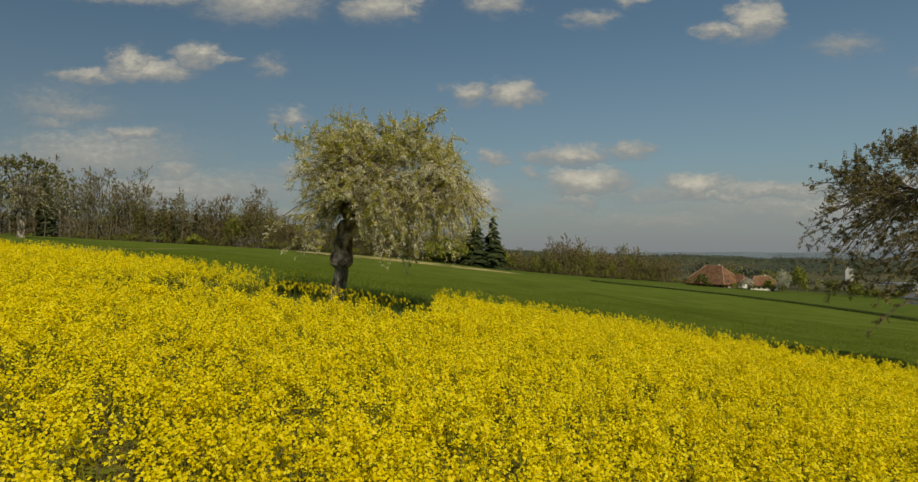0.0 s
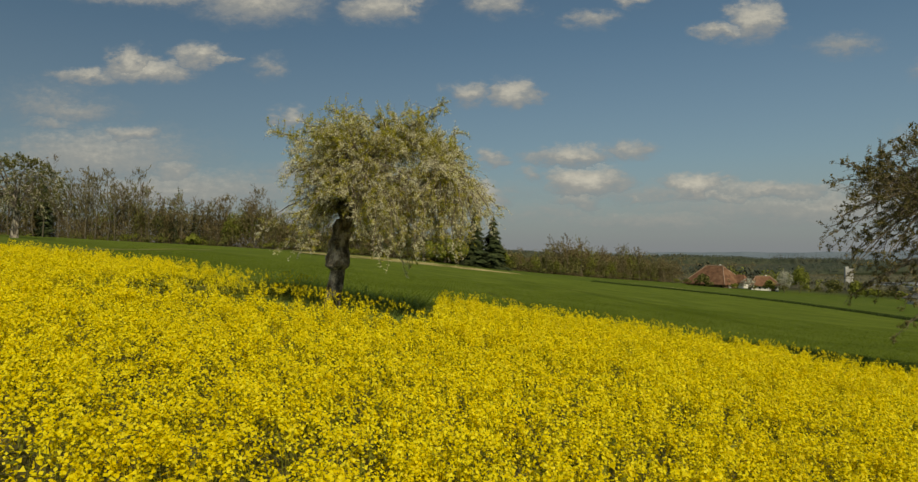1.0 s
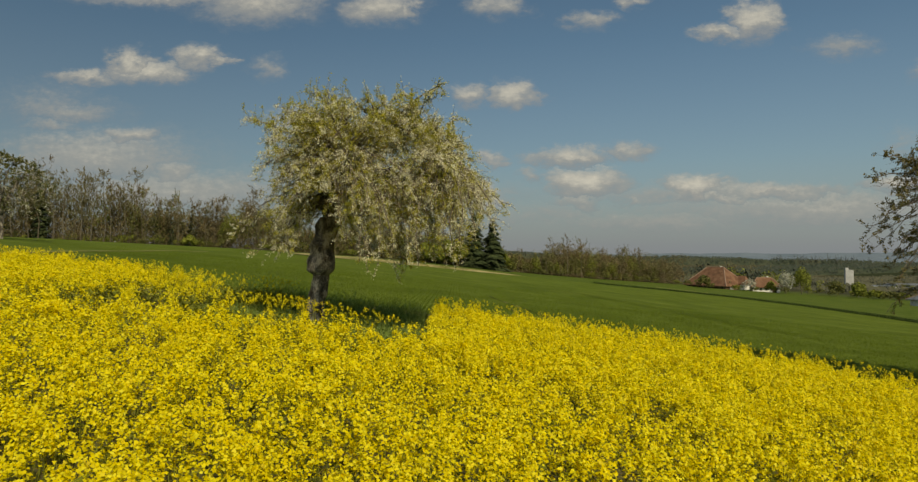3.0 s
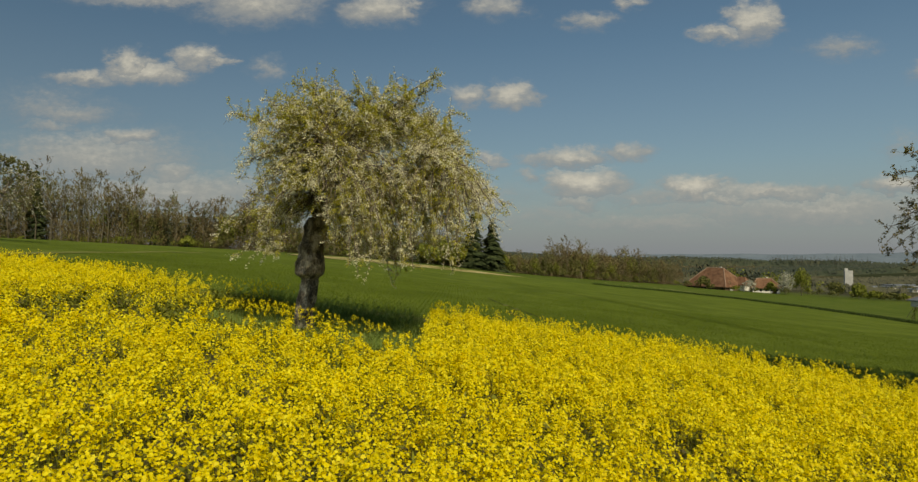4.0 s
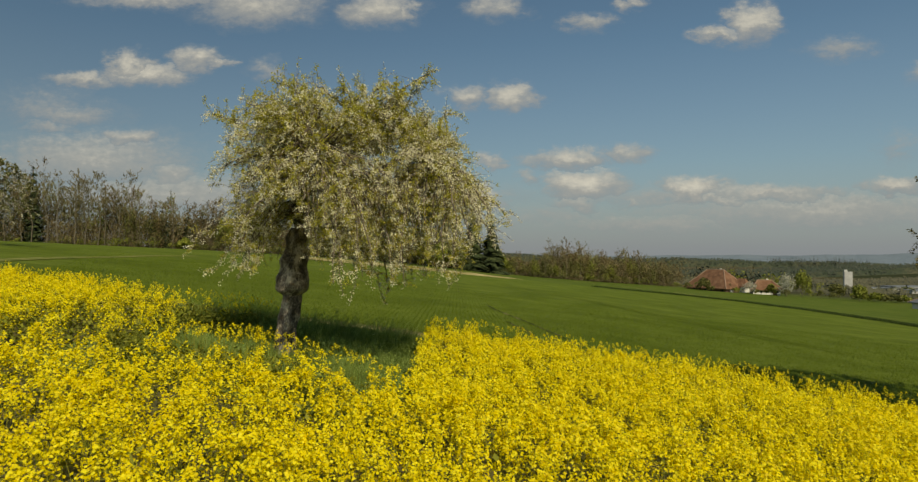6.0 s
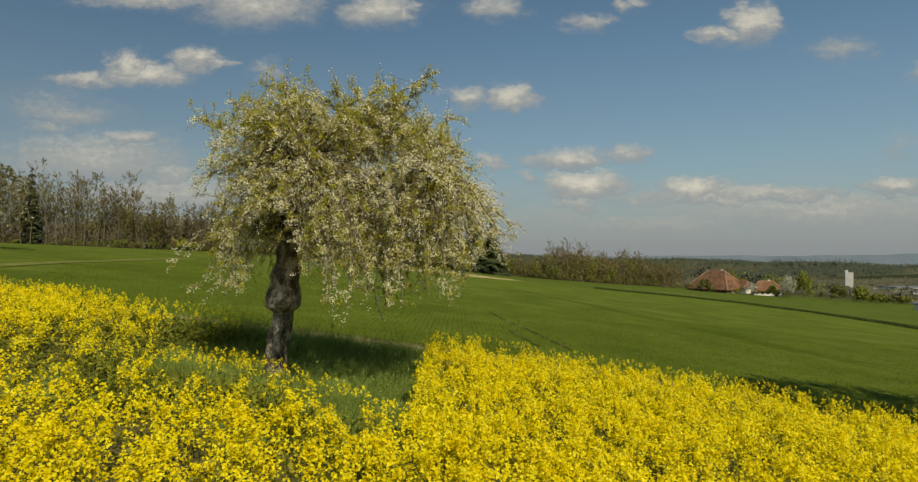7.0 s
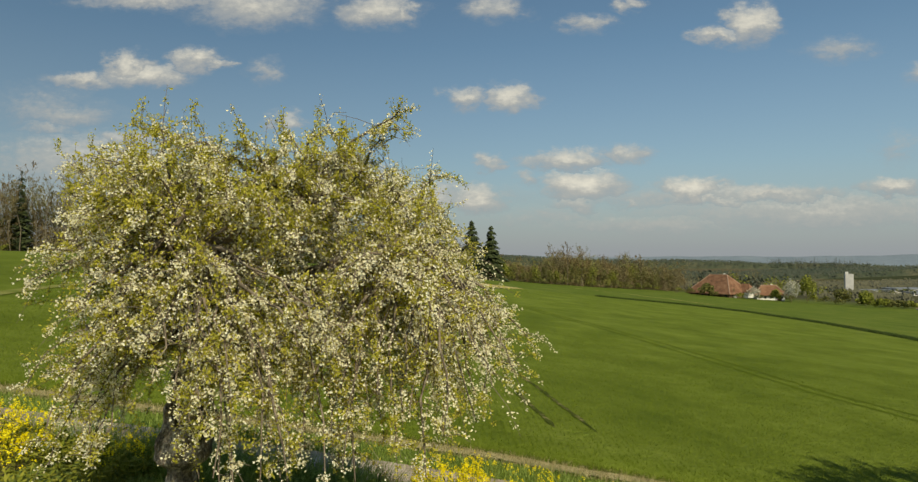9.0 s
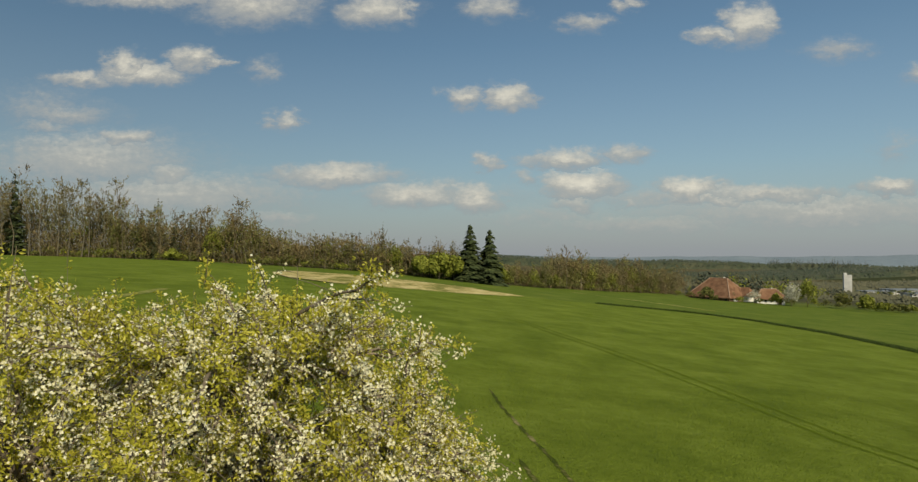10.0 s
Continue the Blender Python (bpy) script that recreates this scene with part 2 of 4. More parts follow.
# low greens hold the shade on the bank's near side
M_BANKSHADE = material("shaded_bank_grass", [(0.03, 0.05, 0.008), (0.045, 0.075, 0.012), (0.075, 0.105, 0.02)], 0.3, bump=0, island=True, through_light=0.15)


# ---- terrain ----
rng = np.random.default_rng(7)


def soft_side(x):
    x = np.asarray(x, float)
    return np.where(x < 0, 15 * (1 - np.exp(np.minimum(x, 0) * 0.12 / 15)), -42 * (1 - np.exp(-np.maximum(x, 0) * 0.12 / 42)))


def height(x, y):
    """The lie of the land: a slope that falls to the east with a shallow hollow in it, a valley beyond and a low wooded ridge."""
    x, y = np.asarray(x, float), np.asarray(y, float)
    z = 1.03 + soft_side(x) - 14 * (1 - np.exp(-np.maximum(y, -40) * 0.016 / 14))
    z = z + 0.05 * np.sin(x * 0.21 + 1) * np.sin(y * 0.17)
    z = z - 0.62 * np.exp(-((x - 19) / 9.5) ** 2 - ((y - 26) / 17) ** 2)
    d = np.hypot(x, y)
    k = np.clip((d - 650) / 800, 0, 1)
    return z - 30 * k * k * (3 - 2 * k) + 40 * np.exp(-((d - 2400) / 420) ** 2)


class Geo:
    """Gathers polygons of one size after another, then makes one mesh."""

    def __init__(self):
        self.v, self.f, self.m, self.n = [], [], [], 0

    def polys(self, pts, mat=0):
        """pts: (count, corners, 3), each polygon with its own corners."""
        pts = np.asarray(pts, float)
        c, k, _ = pts.shape
        self.v.append(pts.reshape(-1, 3))
        self.f.append(np.arange(self.n, self.n + c * k).reshape(c, k))
        self.m.append(np.full(c, mat))
        self.n += c * k

    def mesh(self, verts, faces, mat=0):
        """verts shared by faces (count, corners)."""
        self.v.append(np.asarray(verts, float))
        faces = np.asarray(faces)
        self.f.append(faces + self.n)
        self.m.append(np.full(len(faces), mat))
        self.n += len(verts)

    def tubes(self, paths, radii, sides=5, mat=0):
        """paths: (count, steps, 3); radii: (count, steps). Round tapering branches."""
        paths, radii = np.asarray(paths, float), np.asarray(radii, float)
        c, s, _ = paths.shape
        tan = np.gradient(paths, axis=1)
        tan /= np.linalg.norm(tan, axis=2, keepdims=True) + 1e-9
        ref = np.where(np.abs(tan[..., 2:3]) > 0.9, np.array([1.0, 0, 0]), np.array([0, 0, 1.0]))
        a = np.cross(tan, ref)
        a /= np.linalg.norm(a, axis=2, keepdims=True) + 1e-9
        b = np.cross(tan, a)
        w = np.linspace(0, 2 * np.pi, sides, endpoint=False)
        ring = paths[:, :, None] + radii[:, :, None, None] * (a[:, :, None] * np.cos(w)[None, None, :, None] + b[:, :, None] * np.sin(w)[None, None, :, None])
        i, j, k = np.meshgrid(np.arange(c), np.arange(s - 1), np.arange(sides), indexing="ij")
        idx = lambda jj, kk: (i * s + jj) * sides + kk % sides
        quad = np.stack([idx(j, k), idx(j, k + 1), idx(j + 1, k + 1), idx(j + 1, k)], -1).reshape(-1, 4)
        self.mesh(ring.reshape(-1, 3), quad, mat)

    def make(self, name, mats, smooth=False):
        me = bpy.data.meshes.new(name)
        v = np.concatenate(self.v)
        me.vertices.add(len(v))
        me.vertices.foreach_set("co", v.astype(np.float32).ravel())
        sizes = np.concatenate([np.full(len(f), f.shape[1]) for f in self.f])
        loops = np.concatenate([f.ravel() for f in self.f])
        me.loops.add(len(loops))
        me.loops.foreach_set("vertex_index", loops.astype(np.int32))
        me.polygons.add(len(sizes))
        me.polygons.foreach_set("loop_start", np.concatenate([[0], np.cumsum(sizes)[:-1]]).astype(np.int32))
        me.polygons.foreach_set("material_index", np.concatenate(self.m).astype(np.int32))
        for m in mats:
            me.materials.append(m)
        me.update(calc_edges=True)
        me.validate()
        me.polygons.foreach_set("use_smooth", np.full(len(me.polygons), smooth))
        return me


def thing(name, label, category, kind="", group="", at=None, data=None):
    ob = new(name, data)
    if at is not None:
        ob.location = at
    return tagged(ob, label, category, group, kind)


def part(name, data, parent, label=""):
    ob = new(name, data)
    ob.parent = parent
    if label:
        tagged(ob, label)
    return ob


def grid_sheet(px, py, lift, mats, name, smooth=True):
    """A sheet on the terrain through a grid of plan points."""
    r, c = px.shape
    g = Geo()
    v = np.stack([px, py, height(px, py) + lift], -1).reshape(-1, 3)
    i, j = np.meshgrid(np.arange(r - 1), np.arange(c - 1), indexing="ij")
    q = np.stack([i * c + j, i * c + j + 1, (i + 1) * c + j + 1, (i + 1) * c + j], -1).reshape(-1, 4)
    g.mesh(v, q)
    return g.make(name, mats, smooth)


def stretch_axis(near, far, step, grow):
    a, s = [0.0], step
    while a[-1] < far:
        if a[-1] > near:
            s *= grow
        a.append(a[-1] + s)
    return np.array(a)


ax = stretch_axis(60, 4700, 3.0, 1.07)
xs = np.concatenate([-ax[:0:-1], ax])
ys = np.concatenate([-stretch_axis(20, 700, 4.0, 1.15)[:0:-1], stretch_axis(120, 4700, 3.0, 1.06)])
gx, gy = np.meshgrid(xs, ys)
def land_cover():
    """Meadow near by; beyond half a kilometre a patchwork of tilled land, pasture and scrub."""
    m = bpy.data.materials.new("land_cover")
    m.use_nodes = True
    n = Nodes(m.node_tree)
    co = n.add("ShaderNodeTexCoord").outputs["Object"]
    a = n.noise(co, 0.09, 4.0)
    b = n.noise(co, 0.9, 4.0)
    near = n.ramp(n.math("MULTIPLY_ADD", n.math("SUBTRACT", n.math("ADD", n.math("MULTIPLY", a, 0.6), n.math("MULTIPLY", b, 0.4)), 0.5), 3.0, 0.5, True),
                  (0.0, (0.055, 0.085, 0.010)), (0.5, (0.085, 0.12, 0.016)), (1.0, (0.13, 0.15, 0.03)))
    cell = n.add("ShaderNodeTexVoronoi", {"Vector": n.vec("MULTIPLY", co, (0.0045, 0.007, 0.0)), "Scale": 1.0}).outputs["Color"]
    pick = n.add("ShaderNodeSeparateColor", {0: cell}).outputs[0]
    far = n.ramp(pick, (0.0, (0.03, 0.038, 0.018)), (0.35, (0.07, 0.06, 0.035)), (0.6, (0.06, 0.075, 0.02)), (0.85, (0.10, 0.085, 0.05)))
    far = n.mix(n.math("MULTIPLY", b, 0.5), far, (0.04, 0.045, 0.02))
    d = n.vec("LENGTH", co)
    out = n.add("ShaderNodeMapRange", {"Value": d, "From Min": 500.0, "From Max": 620.0}).outputs[0]
    p = n.add("ShaderNodeBsdfPrincipled", {"Base Color": n.mix(out, near, far), "Roughness": 0.95, "Specular IOR Level": 0.05})
    n.tree.links.new(n.add("ShaderNodeBump", {"Strength": 0.5, "Distance": 0.15, "Height": n.noise(co, 6.0, 5.0)}).outputs[0], p.inputs["Normal"])
    n.add("ShaderNodeOutputMaterial", {0: p.outputs[0]})
    return m


M_LAND = land_cover()
thing("ground", "rolling green meadow land falling into a wooded valley", "ground", "structure", data=grid_sheet(gx, gy, 0.0, [M_LAND], "ground"))


def along(points, count):
    """count points evenly along a polyline in plan."""
    p = np.array(points, float)
    d = np.concatenate([[0], np.cumsum(np.hypot(*np.diff(p, axis=0).T))])
    s = np.linspace(0, d[-1], count)
    return np.stack([np.interp(s, d, p[:, 0]), np.interp(s, d, p[:, 1])], -1)


def band(low, high, across, count, lift, mats, name, brink=False):
    a, b = along(low, count), along(high, count)
    w = np.linspace(0, 1, across)
    if brink:
        w = np.concatenate([[0, 0.0012], w[1:]])
        lift = np.where(np.arange(len(w)) == 0, 0.0, lift)[:, None]
    w = w[:, None, None]
    p = a * (1 - w) + b * w
    return grid_sheet(p[..., 0], p[..., 1], lift, mats, name)


def track_y(x):
    """The near edge of the farm track."""
    return 32.9 - 0.10 * (x + 2) - 0.004 * np.maximum(x + 2, 0) ** 2


X = np.array([-300, -150, -60, -30, -20, -10, -5, 0, 5, 10, 15, 20, 30])
line = lambda off: [(x, float(track_y(x)) + off) for x in X] + [(90, float(track_y(30)) + off - 22)]
thing("farm_track", "pale grey gravel farm track between the crops", "track", "structure", data=band(line(0.1), line(2.9), 5, 200, 0.03, [M_GRAVEL], "farm_track"))
WHEAT_FAR = [(-300, 335), (-190, 335), (-120, 318), (-75, 270), (-50, 196), (-32, 192), (-12, 204), (5, 218), (23, 243), (49, 247), (66, 250), (85, 247), (96, 227), (100, 198), (98, 168), (95, 150), (91, 110), (90, 60), (90, 15)]
thing("wheat_field", "even green young wheat field with tramlines", "field", "stuff", data=band(line(5.5), WHEAT_FAR, 90, 160, 0.22, [M_WHEAT], "wheat_field", True))
thing("straw_strip", "pale strip of dry straw on the field crest", "strip", "structure",
      data=band([(-58, 232), (-48, 209), (-30, 195), (-12, 204), (5, 218), (24, 243)], [(-59, 236), (-60, 262), (-42, 276), (-16, 273), (6, 268), (23, 246)], 6, 60, 0.245, [M_STRAW], "straw_strip"))


thing("dry_margin", "bleached dry grass margin beside the wheat", "grass", "structure", data=band([(x, y + 0.12 * math.sin(x * 1.3)) for x, y in along(line(4.75), 260)], [(x, y + 0.16 * math.sin(x * 0.9 + 1)) for x, y in along(line(5.45), 260)], 3, 260, 0.07, [M_DRY], "dry_margin"))
thing("pasture_path", "pale trodden line across the pasture", "path", "structure",
      data=band([(60, 356), (78, 331), (94, 304), (103, 281)], [(61.2, 357), (79.4, 332), (95.4, 305), (104, 282)], 2, 40, 0.3, [M_STRAW], "pasture_path"))
thing("grass_strip", "pale unsown strip through the wheat", "strip", "structure",
      data=band([(-30, 47), (-33.6, 60), (-37.2, 76), (-41, 98), (-45, 125)], [(-31.4, 47), (-35, 60), (-38.6, 76), (-42.6, 98), (-46.6, 125)], 3, 60, 0.27, [M_STRIP], "grass_strip"))
TRAMS = [[(5.75, 42.0), (3.25, 59.0), (2.6, 66.0)], [(4.05, 42.0), (3.1, 49.0)]]
FAR_TRAMS = [[(29, 48), (24.5, 62), (21, 88), (12.3, 126), (8, 140)], [(31, 48), (26.4, 62), (22.8, 88), (14.2, 126), (10, 140)]]


def tram_at(x, y):
    near = np.zeros(len(x), bool)
    for t in TRAMS:
        near |= (np.abs(x - np.interp(y, [p[1] for p in t], [p[0] for p in t])) < 0.1) & (y < t[-1][1])
    for t in FAR_TRAMS:
        near |= np.abs(x - np.interp(y, [p[1] for p in t], [p[0] for p in t])) < 0.25
    return near


def wheel_rut(path, width, mat):
    p = along(path, 260)
    ripple = 0.03 * np.sin(p[:, 1] * 0.9) + 0.015 * np.sin(p[:, 1] * 3.3 + 1)
    w = np.array([-width, -width * 0.5, width * 0.5, width])[:, None] * (1 + 0.2 * np.sin(p[:, 1] * 3.7))[None] * rng.uniform(0.55, 1.3, (4, 260)) * np.minimum(1, np.minimum(np.arange(260), np.arange(260)[::-1]) / 25 + 0.15)[None]
    px = p[None, :, 0] + w + ripple[None]
    py = np.repeat(p[None, :, 1], 4, 0)
    return grid_sheet(px, py, 0.25, [mat], "wheel_rut")


for t in TRAMS:
    thing("wheel_rut", "wheel rut pressed through the wheat, coloured dark for its shade", "tramline", "structure", "tramlines", data=wheel_rut(t, 0.125, M_RUT))
for t in FAR_TRAMS:
    thing("wheel_rut", "faint wheel line through the wheat", "tramline", "structure", "tramlines", data=wheel_rut(t, 0.2, M_WHEATDARK))
grass_floor = band([(-10.5, 22.9), (-6, 22.9), (-0.6, 20.4)], [(-10.5, 33.7), (-6, 33.3), (-0.6, 32.7)], 12, 12, 0.05, [M_PATCH], "grass_floor")
thing("grass_floor", "matted green grass below the tree", "grass", "structure", data=grass_floor)
soil = band([(-40, -6), (0, -6), (24, -6)], [(-40, 38), (-8, 33.4), (-1.2, 32.8), (24, 27)], 30, 30, 0.012, [M_SOIL], "field_soil")
thing("field_soil", "dark soil under the flowering crop", "soil", "structure", data=soil)


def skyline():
    """Ranges at the end of the valley, far past everything else, with the air haze put into their blue colour."""
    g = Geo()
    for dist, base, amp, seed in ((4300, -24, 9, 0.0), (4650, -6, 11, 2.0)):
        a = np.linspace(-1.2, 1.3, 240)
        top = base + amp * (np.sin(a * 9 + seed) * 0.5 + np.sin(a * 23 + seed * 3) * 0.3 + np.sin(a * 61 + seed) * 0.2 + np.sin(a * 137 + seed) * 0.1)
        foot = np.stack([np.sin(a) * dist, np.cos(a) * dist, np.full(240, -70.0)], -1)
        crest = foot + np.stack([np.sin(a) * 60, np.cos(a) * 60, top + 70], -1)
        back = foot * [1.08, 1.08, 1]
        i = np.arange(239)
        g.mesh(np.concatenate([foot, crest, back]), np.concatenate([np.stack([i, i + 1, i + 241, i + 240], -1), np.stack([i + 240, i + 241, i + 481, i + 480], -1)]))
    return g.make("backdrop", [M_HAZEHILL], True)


thing("backdrop", "far hills along the horizon, coloured blue for haze", "hills", "structure", data=skyline())

# ---- rape crop ----


def unit(v):
    return v / (np.linalg.norm(v, axis=-1, keepdims=True) + 1e-9)


def smooth_noise(x, y, scale, seed=0.0):
    return (np.sin(x * scale + seed) * np.cos(y * scale * 1.13 + seed * 2.1) + np.sin((x + y) * scale * 0.71 + seed * 3.3) * 0.7 + np.sin(x * scale * 2.3 - y * scale * 1.9 + seed) * 0.4) / 2.1


def back_edge(x):
    right = 32.85 - 0.11 * (x + 1.2) - 0.0084 * np.maximum(x + 1.2, 0) ** 2
    left = 33.0 - 0.30 * (x + 10)
    return np.where(x > -4.5, right, left) + 0.25 * smooth_noise(x, x * 0, 1.1)


def in_crop(x, y):
    ok = (y < back_edge(x)) & (y > 1.0)
    left_side = -8.3 - 0.12 * (y - 27) + 2.6 * np.clip((y - 29.6) / 2.0, 0, 1) + 0.4 * smooth_noise(x * 0, y, 1.3)
    front = 23.7 + 0.5 * smooth_noise(x, y * 0, 1.2) - 0.62 * np.maximum(x + 5, 0)
    gap = (x > left_side) & (x < -0.95 + 0.15 * smooth_noise(x * 0, y, 2.0)) & (y > front)
    return ok & ~gap


def wedge(x, y):
    return np.abs(x) < 1.0 + y * 0.71


def crop_height(x, y):
    return 1.12 + 0.06 * smooth_noise(x, y, 0.8, 1.0) + 0.05 * smooth_noise(x, y, 2.7, 2.0) + 0.03 * smooth_noise(x, y, 6.1, 5.0)


def raceme_heads(g, p, size, flowers):
    """Flower heads: small blooms round the top of each stem, three-cornered where they are few."""
    c = len(p)
    for j in range(flowers):
        a = rng.uniform(0, 2 * np.pi, c)
        u = (j + rng.uniform(0, 1, c)) / flowers
        r = size * (0.22 + 0.62 * np.sqrt(u)) * rng.uniform(0.6, 1.1, c)
        o = np.stack([np.cos(a) * r, np.sin(a) * r, size * (0.6 - 1.9 * u ** 1.3) + rng.normal(0, 0.006, c)], -1)
        nrm = np.stack([np.cos(a) * 0.8, np.sin(a) * 0.8, np.full(c, 0.95)], -1) + rng.normal(0, 0.42, (c, 3)) + np.array(SUN) * 0.25
        nrm /= np.linalg.norm(nrm, axis=1, keepdims=True)
        t1 = np.cross(nrm, rng.normal(0, 1, (c, 3)))
        t1 /= np.linalg.norm(t1, axis=1, keepdims=True) + 1e-9
        t2 = np.cross(nrm, t1)
        s = ((0.36 if flowers < 6 else 0.31 if flowers < 12 else 0.275) * size * rng.uniform(0.75, 1.25, c))[:, None]
        q = p + o
        if flowers < 9:
            g.polys(np.stack([q + t1 * s * 1.35, q - t1 * s * 0.7 + t2 * s * 1.15, q - t1 * s * 0.7 - t2 * s * 1.15], 1), 0)
        else:
            g.polys(np.stack([q + t1 * s, q + t2 * s, q - t1 * s, q - t2 * s], 1), 0)


def ribbons(g, base, top, width, mat, pointed=True):
    """Thin upright blades or stems, one four-cornered strip each."""
    d = rng.normal(0, 1, (len(base), 3)) * [1, 1, 0]
    d /= np.linalg.norm(d, axis=1, keepdims=True) + 1e-9
    w = np.asarray(width)[:, None] if np.ndim(width) else width
    if pointed:
        g.polys(np.stack([base - d * w, base + d * w, top], 1), mat)
        return
    g.polys(np.stack([base - d * w, base + d * w, top + d * w * 0.6, top - d * w * 0.6], 1), mat)


def scatter(x0, x1, y0, y1, per_m2):
    c = int((x1 - x0) * (y1 - y0) * per_m2)
    return rng.uniform(x0, x1, c), rng.uniform(y0, y1, c)


def rape_crop():
    g = Geo()
    for y0, y1, dens, size, flowers in ((3.4, 11, 13, 0.060, 12), (11, 17, 12, 0.064, 9), (17, 24, 10.5, 0.070, 8), (24, 40, 9, 0.074, 7)):
        x, y = scatter(-30, 22, y0, y1, dens)
        thin = smooth_noise(x, y, 1.7, 4.0) + 0.8 * smooth_noise(x, y, 4.1, 1.0)
        stay = np.clip(1.05 - 0.17 * np.maximum(thin, 0), 0.6, 1)
        margin = np.clip((y - 16.5) / 5.5, 0, 1) * np.clip((x + 13.5) / 3.5, 0, 1) * np.clip((-0.6 - x) / 1.0, 0, 1)
        keep = wedge(x, y) & (rng.uniform(0, 1, len(x)) < stay * (1 - 0.84 * margin))
        x, y = x[keep], y[keep]
        tall = rng.normal(0, 0.10 if y0 < 17 else 0.13, len(x))
        x, y, tall = (np.repeat(v, 9) for v in (x, y, tall))
        ox, oy = rng.normal(0, 0.105, len(x)), rng.normal(0, 0.105, len(x))
        tall = tall - 3.2 * np.minimum(ox * ox + oy * oy, 0.08)
        x, y = x + ox, y + oy
        keep = in_crop(x, y)
        x, y, tall = x[keep], y[keep], tall[keep]
        h = crop_height(x, y) + tall + rng.normal(0, 0.035, len(x)) - 0.10 * np.maximum(rng.uniform(-1, 1, len(x)), 0)
        z = height(x, y)
        p = np.stack([x, y, z + h], -1)
        raceme_heads(g, p, size * 1.0, flowers)
        s = 0.008
        g.polys(np.stack([p + [s, 0, 0.035], p + [0, s, 0.035], p + [-s, -s, 0.035], p + [0, 0, 0.055]], 1)[:, [0, 1, 3]], 1)
        foot = p - np.stack([rng.normal(0, 0.05, len(x)), rng.normal(0, 0.05, len(x)), rng.uniform(0.35, 0.6, len(x))], -1)
        ribbons(g, foot, p, 0.0045, 2)
        low = rng.uniform(0, 1, len(p)) < 0.85
        q = p[low] + np.stack([rng.normal(0, 0.06, low.sum()), rng.normal(0, 0.06, low.sum()), -rng.uniform(0.10, 0.32, low.sum())], -1)
        raceme_heads(g, q, size * 0.95, max(3, flowers * 2 // 5))
    # the rest of the field to either side and behind
    x, y = scatter(-36, 24, -5, 38, 30)
    keep = ~(wedge(x, y) & (y > 3.4)) & (y < back_edge(x))
    x, y = x[keep], y[keep]
    p = np.stack([x, y, height(x, y) + crop_height(x, y) + rng.normal(0, 0.07, len(x))], -1)
    raceme_heads(g, p, 0.2, 3)
    ribbons(g, p - [0, 0, 0.7], p, 0.012, 2)
    # leafy understorey
    x, y = scatter(-30, 22, 2, 40, 80)
    keep = in_crop(x, y) & wedge(x, y) & (rng.uniform(0, 1, len(x)) < 0.42 + 0.58 * np.clip((y - 20) / 4, 0, 1))
    x, y = x[keep], y[keep]
    c = len(x)
    p = np.stack([x, y, height(x, y) + rng.uniform(0.35, 0.9, c)], -1)
    d = rng.normal(0, 1, (c, 3)) * [1, 1, 0.7]
    d /= np.linalg.norm(d, axis=1, keepdims=True)
    side = np.cross(d, [0, 0, 1.0]) * 0.05
    ln = rng.uniform(0.10, 0.22, c)[:, None]
    g.polys(np.stack([p, p + d * ln * 0.5 + side, p + d * ln, p + d * ln * 0.5 - side], 1), 2)
    x, y = scatter(-30, 20, 20, 40, 150)
    rim = in_crop(x, y) & (~in_crop(x, y + 1.3) | ~in_crop(x - 0.6, y) | ~in_crop(x + 0.6, y)) & wedge(x, y)
    x, y = x[rim], y[rim]
    c = len(x)
    p = np.stack([x, y, height(x, y) + rng.uniform(0.1, 0.85, c)], -1)
    d = unit(rng.normal(0, 1, (c, 3)) * [1, 1, 0.8])
    side = np.cross(d, [0, 0, 1.0]) * 0.05
    ln = rng.uniform(0.12, 0.28, c)[:, None]
    g.polys(np.stack([p, p + d * ln * 0.5 + side, p + d * ln, p + d * ln * 0.5 - side], 1), 2)
    # taller stragglers along the margins
    x, y = scatter(-24, 20, 20, 38, 34)
    rim = in_crop(x, y) & ~in_crop(x, y + 0.7) | in_crop(x, y) & ~in_crop(x - 0.4, y) & (x > -3) | in_crop(x, y) & (y > 22.3) & (x > -8) & (x < -1)
    x, y = x[rim], y[rim]
    p = np.stack([x, y, height(x, y) + crop_height(x, y) + rng.uniform(0.03, 0.36, len(x))], -1)
    raceme_heads(g, p, 0.05, 11)
    ribbons(g, p - [0, 0, 0.9], p, 0.006, 2)
    return g.make("rape_crop", [M_PETAL, M_BUD, M_STEM])


thing("rape_crop", "dense bright yellow flowering rape with green stems", "rapeseed", "stuff", data=rape_crop())


# ---- trees ----
def bezier(p0, p1, p2, p3, steps):
    t = np.linspace(0, 1, steps)[None, :, None]
    p0, p1, p2, p3 = (np.asarray(p, float)[:, None] for p in (p0, p1, p2, p3))
    return p0 * (1 - t) ** 3 + 3 * p1 * t * (1 - t) ** 2 + 3 * p2 * t * t * (1 - t) + p3 * t ** 3


